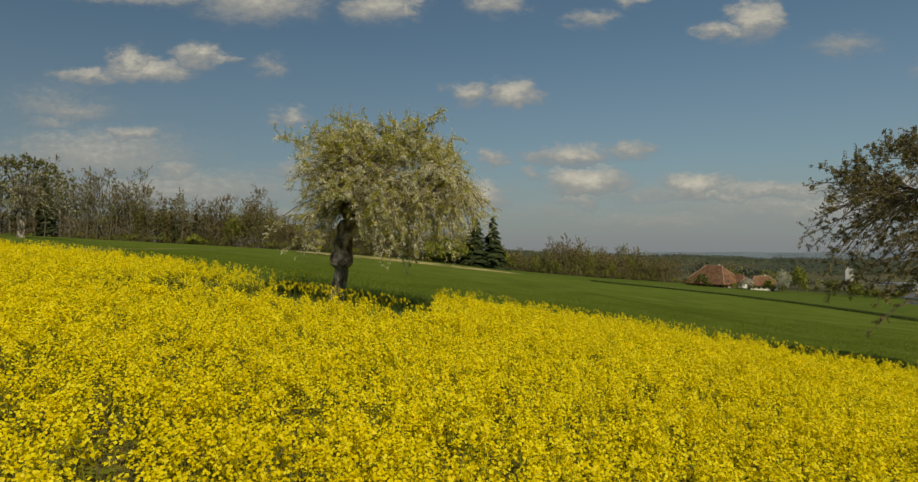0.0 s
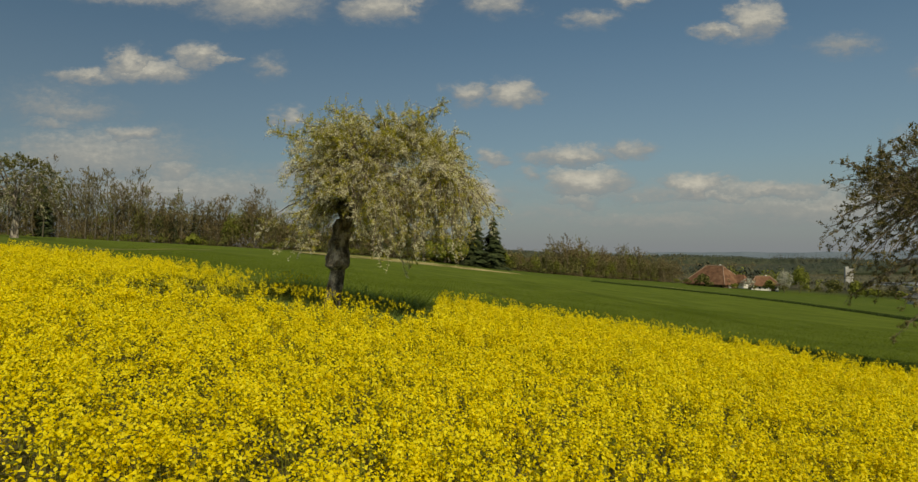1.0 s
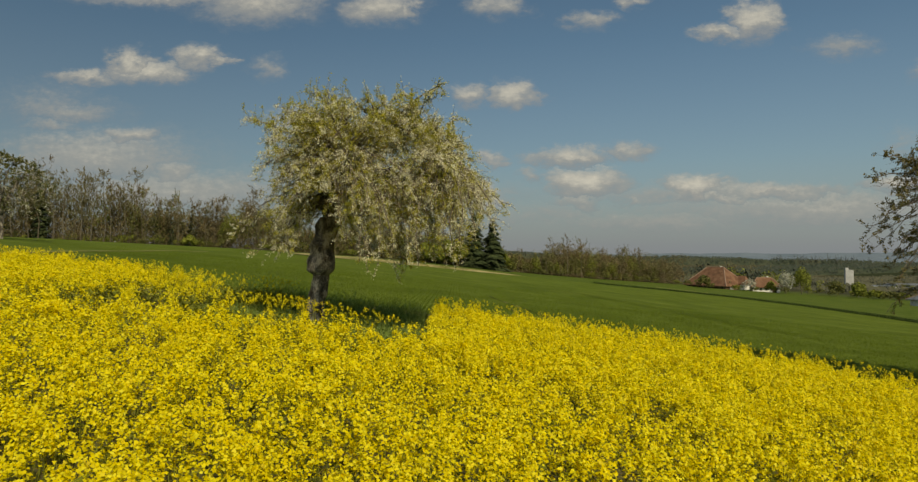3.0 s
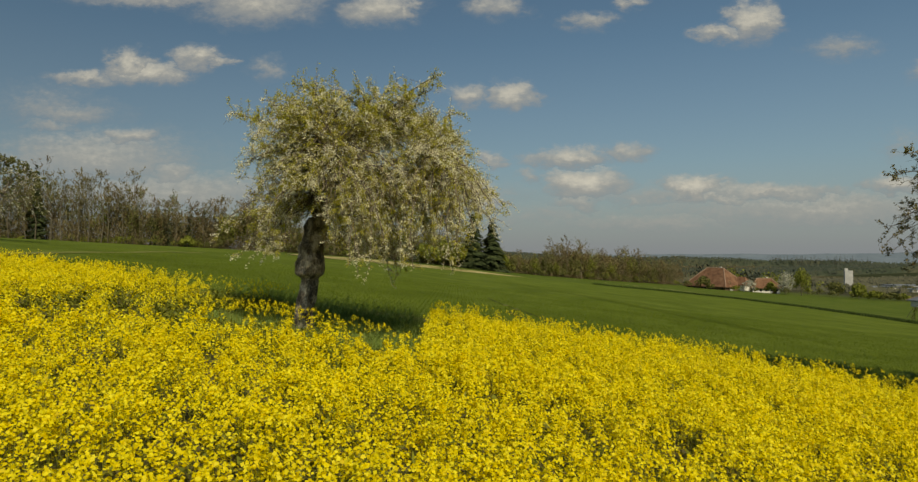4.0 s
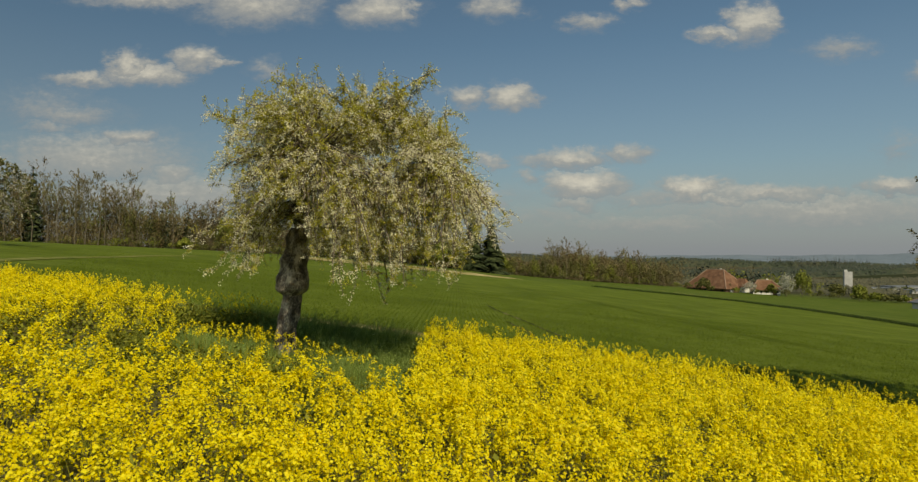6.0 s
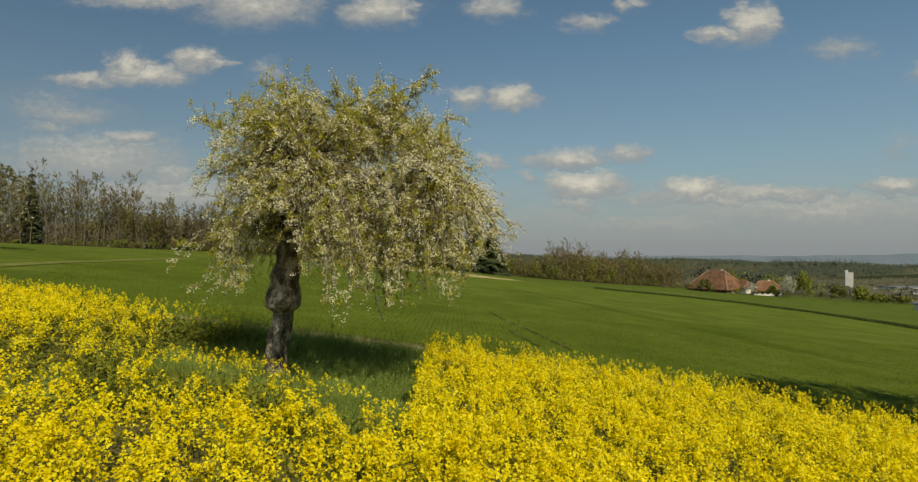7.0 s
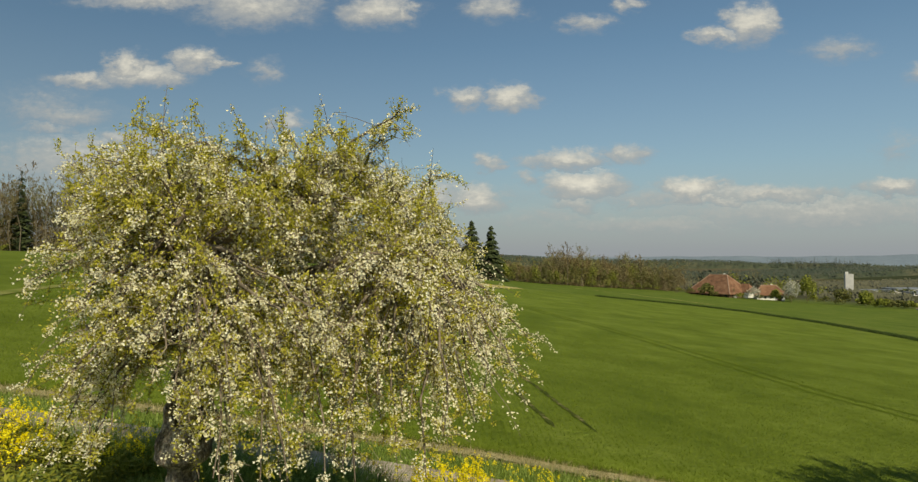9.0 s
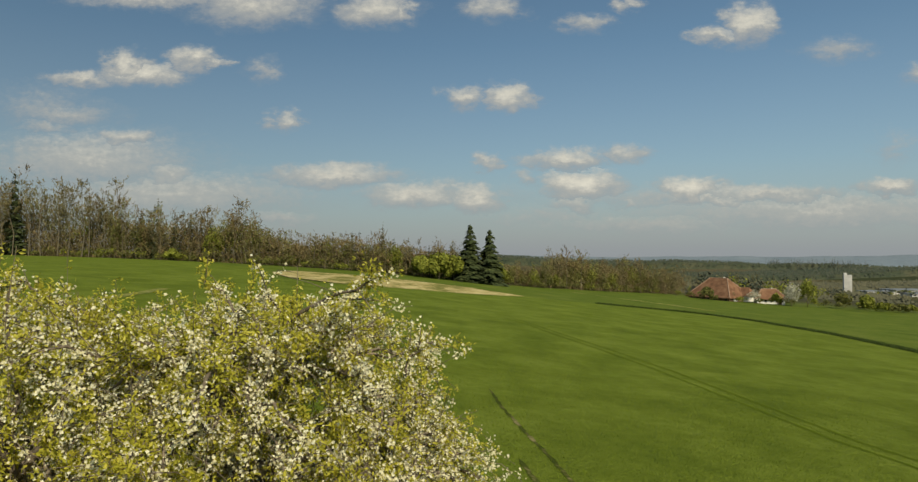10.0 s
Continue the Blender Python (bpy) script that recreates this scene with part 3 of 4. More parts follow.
def blooms(g, p, size, mat=0):
    """Open blossoms, each folded across the middle like a shallow cup."""
    c = len(p)
    n = unit(rng.normal(0, 0.8, (c, 3)) + [0.35, -0.6, 0.65])
    a = unit(np.cross(n, rng.normal(0, 1, (c, 3))))
    b = np.cross(n, a)
    s = (size * rng.uniform(0.75, 1.25, c))[:, None]
    fold = n * s * 0.45
    v = np.stack([p + a * s + fold, p + b * s, p - a * s + fold, p - b * s], 1).reshape(-1, 3)
    base = np.arange(c)[:, None] * 4
    g.mesh(v, np.concatenate([base + [0, 1, 3], base + [1, 2, 3]]), mat)


def leaves(g, p, d, length, mat=0):
    """Pointed leaves folded along the rib."""
    c = len(p)
    d = unit(d)
    side = unit(np.cross(d, rng.normal(0, 0.7, (c, 3)) + [0.35, -0.6, 0.7]))
    up = np.cross(side, d)
    ln = (length * rng.uniform(0.7, 1.25, c))[:, None]
    tip, mid = p + d * ln, p + d * ln * 0.45
    g.polys(np.stack([p, mid + side * ln * 0.24 + up * ln * 0.08, tip, mid - side * ln * 0.24 + up * ln * 0.08], 1), mat)


def trunk_mesh(spine, radii, lumps, seed, mats):
    """A knobbly trunk: rings of many sides along a spine, swollen by burls."""
    spine, radii = np.array(spine, float), np.array(radii, float)
    t = np.linspace(0, 1, 70)
    s = np.linspace(0, 1, len(spine))
    path = np.stack([np.interp(t, s, spine[:, k]) for k in range(3)], -1)
    rad = np.interp(t, s, radii)
    path[1:-1] = (path[:-2] + path[1:-1] * 2 + path[2:]) / 4
    rad[1:-1] = (rad[:-2] + rad[1:-1] * 2 + rad[2:]) / 4
    w = np.linspace(0, 2 * np.pi, 22, endpoint=False)
    v = []
    for p, r in zip(path, rad):
        for a in w:
            q = Vector((math.cos(a) * 1.3 + seed, math.sin(a) * 1.3, p[2] * 1.6))
            k = 1 + lumps * noise.fractal(q, 0.9, 2.0, 4) + 0.06 * math.sin(a * 5 + p[2])
            v.append((p[0] + math.cos(a) * r * k, p[1] + math.sin(a) * r * k, p[2]))
    i, j = np.meshgrid(np.arange(69), np.arange(22), indexing="ij")
    f = np.stack([i * 22 + j, i * 22 + (j + 1) % 22, (i + 1) * 22 + (j + 1) % 22, (i + 1) * 22 + j], -1).reshape(-1, 4)
    g = Geo()
    g.mesh(np.array(v), f)
    return g.make("trunk", mats, True)


def orchard_tree(name, label, at, spine, radii, crown, limbs, subs, twigs, clusters, bloom, leaf, leaf_mat, leaf_count, lumps=0.12, seed=1, hem=None, sprays=(), side=None, hang=0.3, lop=0.0):
    """A high-stemmed orchard tree with drooping outer branches. crown: centre x, y, radius x, radius y, top, all from the foot."""
    tree = thing(name, label, "tree", at=at)
    part("trunk", trunk_mesh(spine, radii, lumps, seed, [M_BARK]), tree)
    cx, cy, rx, ry, top = crown
    fork = np.array(spine[-1], float) - [0, 0, 0.25]
    # main limbs
    ang = np.linspace(0, 2 * np.pi, limbs, endpoint=False) + rng.uniform(-0.25, 0.25, limbs)
    reach = rng.uniform(0.5, 0.78, limbs)
    end = np.stack([cx + rx * reach * np.cos(ang), cy + ry * reach * np.sin(ang), top * rng.uniform(0.72, 0.86, limbs)], -1)
    end[::3] = np.stack([cx + rx * 0.25 * np.cos(ang[::3]), cy + ry * 0.25 * np.sin(ang[::3]), np.full(len(end[::3]), top * 0.9)], -1)
    start = np.repeat(fork[None], limbs, 0) + rng.normal(0, 0.05, (limbs, 3))
    mid1 = start + (end - start) * [0.15, 0.15, 0.45] + rng.normal(0, 0.15, (limbs, 3))
    mid2 = start + (end - start) * [0.6, 0.6, 0.9] + rng.normal(0, 0.25, (limbs, 3))
    big = bezier(start, mid1, mid2, end, 14)
    big[:, 1:-1] += rng.normal(0, 0.06, big[:, 1:-1].shape)
    rad = np.linspace(radii[-1] * 0.62, 0.045, 14)[None] * rng.uniform(0.8, 1.15, limbs)[:, None]
    for k in range(limbs):
        g = Geo()
        g.tubes(big[k:k + 1], rad[k:k + 1], 8)
        part("limb", g.make("limb", [M_BARK], True), tree)
    # branches that reach for points all through the crown, most of them in its outer shell
    hem = hem or (lambda x: top * 0.30)
    side = side or ((0.0, 0.75), (0.25, 0.93), (0.5, 1.0), (0.72, 0.95), (0.86, 0.80), (0.95, 0.58), (1.0, 0.30))
    goal = np.zeros((0, 3))
    turn_ = np.arange(subs) - subs
    while len(goal) < subs:
        turn_ += subs
        w = 0.12 + 0.88 * (turn_ * 0.5698402910 % 1)
        a = 2 * np.pi * (turn_ * 0.7548776662 % 1) + rng.normal(0, 0.05, subs)
        q = rng.uniform(0.03, 1, subs) ** np.where(turn_ % 4 == 0, 0.8, 0.3)
        ruff = np.interp(w, *zip(*side)) * (1 + 0.05 * np.sin(a * 3 + seed + w * 5) + 0.05 * np.sin(a * 7 + seed * 2 + w * 9))
        ruff = ruff * (1 + lop * np.maximum(np.cos(a), 0) * np.clip((0.85 - w) / 0.3, 0, 1))
        p = np.stack([cx - 0.45 * np.clip(w * 2 - 1, 0, 1) + rx * ruff * q * np.cos(a), cy + ry * ruff * q * np.sin(a), top * w], -1)
        floor_z = hem(p[:, 0]) + 0.6 * (1 - q)
        goal = np.concatenate([goal, p[p[:, 2] > floor_z]])[:subs]
    for k, spot in enumerate(sprays):
        goal[-1 - k] = spot
    nodes_ = big[:, 3:].reshape(-1, 3)
    cost = np.linalg.norm(goal[:, None] - nodes_[None], axis=2) + 0.7 * np.maximum(goal[:, None, 2] + 0.5 - nodes_[None, :, 2], 0) + rng.uniform(0, 0.5, (subs, len(nodes_)))
    root = nodes_[np.argmin(cost, 1)]
    span = np.linalg.norm(goal - root, axis=1)[:, None]
    out = unit((goal - root) * [1, 1, 0])
    droop = hang * np.clip((0.62 - goal[:, 2:] / top) / 0.3, 0, 1)
    m1 = root + (goal - root) * 0.35 + [0, 0, 1] * span * (0.12 + 0.12 * droop) + rng.normal(0, 0.16, (subs, 3))
    m2 = root + (goal - root) * 0.85 + [0, 0, 1] * span * (0.06 + 0.28 * droop) + out * span * 0.04 + rng.normal(0, 0.1, (subs, 3))
    fine = bezier(root, m1, m2, goal, 10)
    fine[:, 2:-1] += rng.normal(0, 0.045, fine[:, 2:-1].shape)
    thick = np.linspace(0.034, 0.008, 10)[None] * rng.uniform(0.7, 1.3, (subs, 1))
    for k in range(subs):
        g = Geo()
        g.tubes(fine[k:k + 1], thick[k:k + 1], 5)
        part("branch", g.make("branch", [M_TWIG], True), tree)
    g = Geo()
    # twigs
    pick = rng.integers(0, subs, twigs)
    tt = 1 - rng.uniform(0, 0.86, twigs) ** 1.25
    pos = tt * 9
    i0 = np.minimum(pos.astype(int), 8)
    fr = (pos - i0)[:, None]
    foot = fine[pick, i0] * (1 - fr) + fine[pick, i0 + 1] * fr
    axis = unit(fine[pick, i0 + 1] - fine[pick, i0])
    way = unit(axis * 0.35 + rng.normal(0, 0.7, (twigs, 3)) + out[pick] * 0.3)
    ln = (rng.uniform(0.2, 0.85, twigs) * np.clip(foot[:, 2] / top + 0.25, 0.45, 1))[:, None]
    tip = foot + way * ln + [0, 0, -1] * ln * ln * rng.uniform(0.0, 0.65, (twigs, 1)) * (0.4 + 0.6 * hang)
    up = (rng.uniform(0, 1, twigs) < 0.19) & (foot[:, 2] > top * 0.82)
    tip[up] = foot[up] + unit(way[up] * [0.6, 0.6, 0] + [0, 0, 1]) * ln[up] * 0.8
    shoots = bezier(foot, foot + way * ln * 0.35, foot + way * ln * 0.8, tip, 5)
    g.tubes(shoots[:, ::2], np.linspace(0.007, 0.003, 3)[None] * np.ones((twigs, 1)), 3)
    tagged(part("twig_mass", g.make("twig_mass", [M_TWIG], True), tree), kind="stuff")
    # blossom and leaves: some twigs flower along their whole length, others carry leaves
    kind_of = rng.uniform(0, 1, twigs)
    flowering = np.flatnonzero((kind_of < 0.68) & ~up)
    if bloom:
        k = flowering[rng.integers(0, len(flowering), clusters)]
        w = rng.uniform(0.1, 1.0, clusters) * 4
        i0 = np.minimum(w.astype(int), 3)
        fr = (w - i0)[:, None]
        spot = shoots[k, i0] * (1 - fr) + shoots[k, i0 + 1] * fr
        # garlands along the ends of the branches themselves
        third = clusters // 3
        k = rng.integers(0, subs, third)
        w = (1 - rng.uniform(0, 0.55, third) ** 1.2) * 9
        i0 = np.minimum(w.astype(int), 8)
        fr = (w - i0)[:, None]
        spot[:third] = fine[k, i0] * (1 - fr) + fine[k, i0 + 1] * fr + rng.normal(0, 0.03, (third, 3))
        g = Geo()
        q = np.repeat(spot, bloom, 0)
        q = q + rng.normal(0, 0.036 if bloom > 3 else 0.06, q.shape) - [0, 0, 0.02]
        blooms(g, q, 0.0178 if bloom > 3 else 0.04)
        tagged(part("blossom", g.make("blossom", [M_BLOSSOM]), tree, "creamy white blossom in clusters"), kind="stuff")
    g = Geo()
    leafy = np.flatnonzero((kind_of > 0.45) | up)
    k = leafy[rng.integers(0, len(leafy), int(clusters * leaf_count / 4))]
    k = np.concatenate([k, np.repeat(np.flatnonzero(up), 10)])
    w = rng.uniform(0.15, 1.0, len(k)) * 4
    i0 = np.minimum(w.astype(int), 3)
    fr = (w - i0)[:, None]
    q = np.repeat(shoots[k, i0] * (1 - fr) + shoots[k, i0 + 1] * fr, 4, 0)
    leaves(g, q + rng.normal(0, 0.03, q.shape), rng.normal(0, 1, q.shape) + [0, 0, 0.1], leaf)
    tagged(part("foliage", g.make("foliage", [leaf_mat]), tree, "fresh young leaves"), kind="stuff")
    return tree


def foot_at(x, y):
    return (x, y, float(height(x, y)) - 0.03)


cherry_hem = lambda x: np.interp(x, (-3.0, -2.2, -1.2, -0.4, 0.0, 0.8, 1.2, 1.8, 2.6, 3.4, 4.4, 5.4, 6.4), (3.3, 2.4, 2.1, 2.8, 4.2, 4.2, 3.2, 2.5, 2.0, 1.9, 2.3, 2.8, 3.8))
cherry_side = ((0.0, 0.80), (0.25, 0.90), (0.40, 1.02), (0.55, 1.04), (0.70, 1.0), (0.86, 0.94), (0.95, 0.87), (1.0, 0.75))
orchard_tree("cherry_tree", "old blossoming cherry tree with burled dark trunk, standing in grass", foot_at(-5.2, 27.8),
             [(0, 0, 0), (0.06, 0, 0.4), (0.12, 0, 0.8), (0.18, 0, 1.2), (0.24, 0, 1.6), (0.29, 0, 1.95), (0.31, 0, 2.1), (0.33, 0, 2.4), (0.36, 0, 2.7), (0.40, 0, 3.0), (0.46, 0, 3.3), (0.52, 0, 3.6), (0.62, 0, 3.95)],
             [0.38, 0.31, 0.29, 0.28, 0.265, 0.27, 0.48, 0.50, 0.40, 0.43, 0.36, 0.37, 0.32], (2.38, -0.6, 3.55, 3.4, 7.5), 11, 540, 8600, 43000, 4, 0.054, M_YOUNGLEAF, 3.7, 0.26, 1, cherry_hem,
             [(-0.25, -2.2, 2.6), (-0.15, -2.2, 2.9), (-0.5, -2.0, 2.8), (-1.6, -1.1, 2.7), (-2.8, 0.3, 3.4), (-2.65, 0.5, 3.5), (-2.9, 1.5, 7.7), (-2.4, 1.2, 7.6), (-1.4, 0.2, 7.95), (-1.0, 0.4, 7.7), (3.35, -2.0, 7.85), (1.07, -2.8, 7.65), (0.3, -1.6, 7.9), (2.4, -1.2, 7.9), (3.0, 0.9, 1.6), (3.1, 0.8, 2.0), (5.2, 0.9, 2.4), (5.0, 0.6, 2.1), (6.6, -0.5, 4.4), (6.3, -0.6, 4.8), (4.5, -2.4, 8.05), (4.2, -2.1, 7.8), (3.7, -1.6, 7.5), (5.0, -1.0, 7.2), (1.2, -2.6, 7.5)], cherry_side, 1.0, 0.17)
orchard_tree("cherry_tree", "leafy orchard tree at the field edge with coppery young leaves", foot_at(23.6, 30.5),
             [(0, 0, 0), (0.05, 0, 1.4), (0.0, 0, 2.8)], [0.4, 0.32, 0.33], (-0.6, -1.4, 7.6, 4.6, 11.6), 12, 360, 5600, 15500, 0, 0.094, M_COPPERLEAF, 7.0, 0.06, 3, lambda x: 4.0 + 0.0 * x,
             [(-8.4, -1.0, 7.0), (-7.8, -1.5, 6.4), (-6.6, -1.6, 4.6), (-5.6, -1.2, 2.9), (-5.3, -1.4, 3.2), (-7.6, -0.8, 8.0), (-7.2, -1.2, 8.8), (-6.6, -1.0, 9.6), (-6.0, -1.2, 10.2), (-6.9, -0.6, 9.2)], ((0.0, 0.7), (0.3, 0.88), (0.55, 1.0), (0.75, 0.98), (0.9, 0.86), (1.0, 0.6)))
orchard_tree("cherry_tree", "blossoming orchard tree by the forest edge", foot_at(-62.5, 95),
             [(0, 0, 0), (0.1, 0, 1.5), (0.3, 0, 3)], [0.55, 0.45, 0.42], (0.0, 0, 7.8, 6, 11.8), 9, 150, 2100, 8000, 1, 0.16, M_OLIVE, 3.6, 0.06, 5, lambda x: 2.8 + 0.0 * x)


# ---- grass round the tree ----
def grass_patch():
    g = Geo()
    x, y = scatter(-12, 0, 20, 38, 560)
    keep = ~in_crop(x, y) & (y < track_y(x) - 0.1) & (y > 20.2)
    x, y = x[keep], y[keep]
    c = len(x)
    base = np.stack([x, y, height(x, y)], -1)
    h = (0.36 + 0.12 * smooth_noise(x, y, 1.5) + 0.5 * np.clip((y - 30.0) / 2, 0, 1) * np.clip(-(x + 1.0) * 1.6, 0, 1)) * rng.uniform(0.6, 1.3, c) * (1 + 0.5 * np.clip(smooth_noise(x, y, 5.5, 3.0), 0, 1))
    sway = np.stack([smooth_noise(x, y, 3.1, 1.0), smooth_noise(x, y, 2.7, 4.0)], -1) * 0.5
    lean = (rng.normal(0, 0.5, (c, 2)) + sway) * h[:, None]
    top = base + np.concatenate([lean, h[:, None]], 1)
    ribbons(g, base, top, rng.uniform(0.009, 0.02, c), 0)
    # broad-leaved weeds among the grass
    weed = np.flatnonzero((smooth_noise(x, y, 2.2, 6.0) > 0.15) & (rng.uniform(0, 1, c) < 0.3))
    at = base[weed] + np.stack([rng.normal(0, 0.04, len(weed)), rng.normal(0, 0.04, len(weed)), rng.uniform(0.2, 1.0, len(weed)) * h[weed]], -1)
    leaves(g, at, rng.normal(0, 1, at.shape) * [1, 1, 0.5], 0.13)
    return g.make("tall_grass", [M_TALLGRASS])


def strip_blades(name, off0, off1, x0, x1, per, tall, mat):
    g = Geo()
    x, v = scatter(x0, x1, 0, off1 - off0, per)
    y = track_y(x) + off0 + v
    c = len(x)
    base = np.stack([x, y, height(x, y)], -1)
    h = tall * rng.uniform(0.5, 1.3, c)
    top = base + np.stack([rng.normal(0, 0.4, c) * h, rng.normal(0, 0.4, c) * h, h], -1)
    ribbons(g, base, top, rng.uniform(0.008, 0.016, c), 0)
    return g.make(name, [mat])


thing("tall_grass", "long dark green grass under the tree", "grass", "stuff", data=grass_patch())
thing("verge_grass", "green grass verge beside the track", "grass", "stuff", data=strip_blades("verge_grass", 2.8, 4.7, -25, 22, 220, 0.17, M_TALLGRASS))
thing("verge_grass", "rough green grass between crop and track", "grass", "stuff", data=strip_blades("verge_grass", -0.7, 0.5, -0.8, 24, 420, 0.34, M_TALLGRASS))
thing("dry_verge", "strip of bleached dry grass along the wheat", "grass", "stuff", data=strip_blades("dry_verge", 4.5, 5.6, -25, 22, 320, 0.2, M_DRYBLADE))


def wheat_blades():
    """Drilled rows of young wheat nearest the track."""
    g = Geo()
    x, v = scatter(-36, 60, 0, 1, 1900)
    v = v ** 1.7 * 60
    x = x * (0.6 + v / 60 * 0.8)
    x = np.round(x / 0.28) * 0.28 + rng.normal(0, 0.05, len(x))
    y = track_y(x) + 5.4 + v
    keep = ~tram_at(x, y)
    x, y, v = x[keep], y[keep], v[keep]
    c = len(x)
    base = np.stack([x, y, height(x, y) + np.where(v < 0.5, 0.0, 0.2)], -1)
    h = rng.uniform(0.06, 0.17, c) * (1 - v / 120) + np.where(v < 0.5, 0.2, 0.0)
    top = base + np.stack([rng.normal(0, 0.6, c) * h, rng.normal(0, 0.6, c) * h, h], -1)
    ribbons(g, base, top, (0.010 + v * 0.0004) * rng.uniform(0.7, 1.3, c), 0)
    return g.make("wheat_blades", [M_BLADE])


thing("wheat_blades", "young green wheat blades in drilled rows", "wheat", "stuff", data=wheat_blades())


# ---- woods ----
def bare_tree(g, x, y, tall, tw, twig_mat=1, trunk_mat=0, narrow=0.22, low=0.12, trunk=None):
    """Leafless broadleaf: a bending trunk that forks into rising limbs, each with boughs and sprays of fine twigs."""
    z = float(height(x, y))
    r = tall * 0.0075
    lean = rng.normal(0, 0.025, 4) * tall
    path = np.array([[[x, y, z - 0.5], [x + lean[2], y + lean[3], z + tall * 0.3], [x + lean[0], y + lean[1], z + tall * 0.6], [x + lean[0] * 1.2, y + lean[1] * 1.2, z + tall * 0.9]]])
    (trunk or g).tubes(path, np.array([[r, r * 0.8, r * 0.55, r * 0.12]]), 5, trunk_mat)
    n = max(5, tw // 8)
    s = np.sort(low + 0.12 + (0.80 - low) * rng.uniform(0, 1, n) ** 0.8)
    b = np.stack([np.interp(s * tall, [0, tall * 0.3, tall * 0.6, tall * 0.9], path[0, :, k]) for k in range(3)], -1)
    a = np.arange(n) * 2.4 + rng.uniform(-0.6, 0.6, n)
    rise = 0.35 + 1.25 * np.clip(s - 0.2, 0, 1) + rng.uniform(-0.2, 0.4, n)
    d = unit(np.stack([np.cos(a), np.sin(a), rise], -1))
    ln = tall * narrow * np.clip(1.5 - 1.15 * s, 0.3, 1.2) * rng.uniform(0.7, 1.2, n)
    fork = b + d * ln[:, None] * 0.5
    d2 = unit(d + rng.normal(0, 0.18, d.shape) + [0, 0, 0.35])
    tip = fork + d2 * ln[:, None] * 0.6
    ribbons(g, b, fork, tall * 0.0026, trunk_mat, False)
    ribbons(g, fork, tip, tall * 0.0017, twig_mat)
    m = 4
    k = np.repeat(np.arange(n), m)
    u = rng.uniform(0.1, 1.0, n * m)[:, None]
    b2 = np.where(u < 0.5, b[k] + (fork[k] - b[k]) * (0.4 + 1.2 * u), fork[k] + (tip[k] - fork[k]) * (u * 2 - 1))
    d3 = unit(d2[k] * 0.6 + rng.normal(0, 0.55, (n * m, 3)) + [0, 0, 0.25])
    l3 = ln[k][:, None] * rng.uniform(0.28, 0.55, (n * m, 1))
    t2 = b2 + d3 * l3
    ribbons(g, b2, t2, tall * 0.0018, twig_mat)
    k = np.repeat(np.arange(n * m), 6)
    b3 = b2[k] + (t2[k] - b2[k]) * rng.uniform(0.15, 1.0, (len(k), 1))
    t3 = b3 + unit(d3[k] * 0.45 + rng.normal(0, 0.6, (len(k), 3)) + [0, 0, 0.2]) * l3[k] * rng.uniform(0.35, 0.75, (len(k), 1))
    ribbons(g, b3, t3, rng.uniform(0.10, 0.26, len(k)) * (0.5 + tall / 60), twig_mat)


def leafy_tree(g, x, y, tall, wide, quads, mat, trunk_mat=0, size=0.8, trunk=None):
    """A broadleaf crown of many small clumps, uneven in outline."""
    z = float(height(x, y))
    (trunk or g).tubes([[[x, y, z - 0.5], [x, y, z + tall * 0.5]]], [[tall * 0.010, tall * 0.006]], 5, trunk_mat)
    turn = rng.uniform(0, 6.3) + np.arange(7) * 2.4
    out = wide * np.array([0.0, 0.42, 0.5, 0.55, 0.5, 0.45, 0.3]) * rng.uniform(0.8, 1.2, 7)
    lobes = np.stack([x + np.cos(turn) * out, y + np.sin(turn) * out, z + tall * np.array([0.74, 0.62, 0.55, 0.45, 0.4, 0.66, 0.6])], -1)
    k = rng.integers(0, 7, quads)
    d = unit(rng.normal(0, 1, (quads, 3)))
    p = lobes[k] + d * rng.uniform(0.5, 1, (quads, 1)) ** 0.5 * [wide * 0.42, wide * 0.42, tall * 0.24]
    p[:, 2] = np.clip(p[:, 2], z + tall * 0.08, z + tall * 1.02)
    n = unit(d + rng.normal(0, 0.5, d.shape))
    a = unit(np.cross(n, rng.normal(0, 1, d.shape))) * (size * rng.uniform(0.5, 1.2, quads))[:, None]
    b = unit(np.cross(n, a)) * (size * rng.uniform(0.4, 0.9, quads))[:, None]
    g.polys(np.stack([p + a, p + b, p - a, p - b], 1), mat)


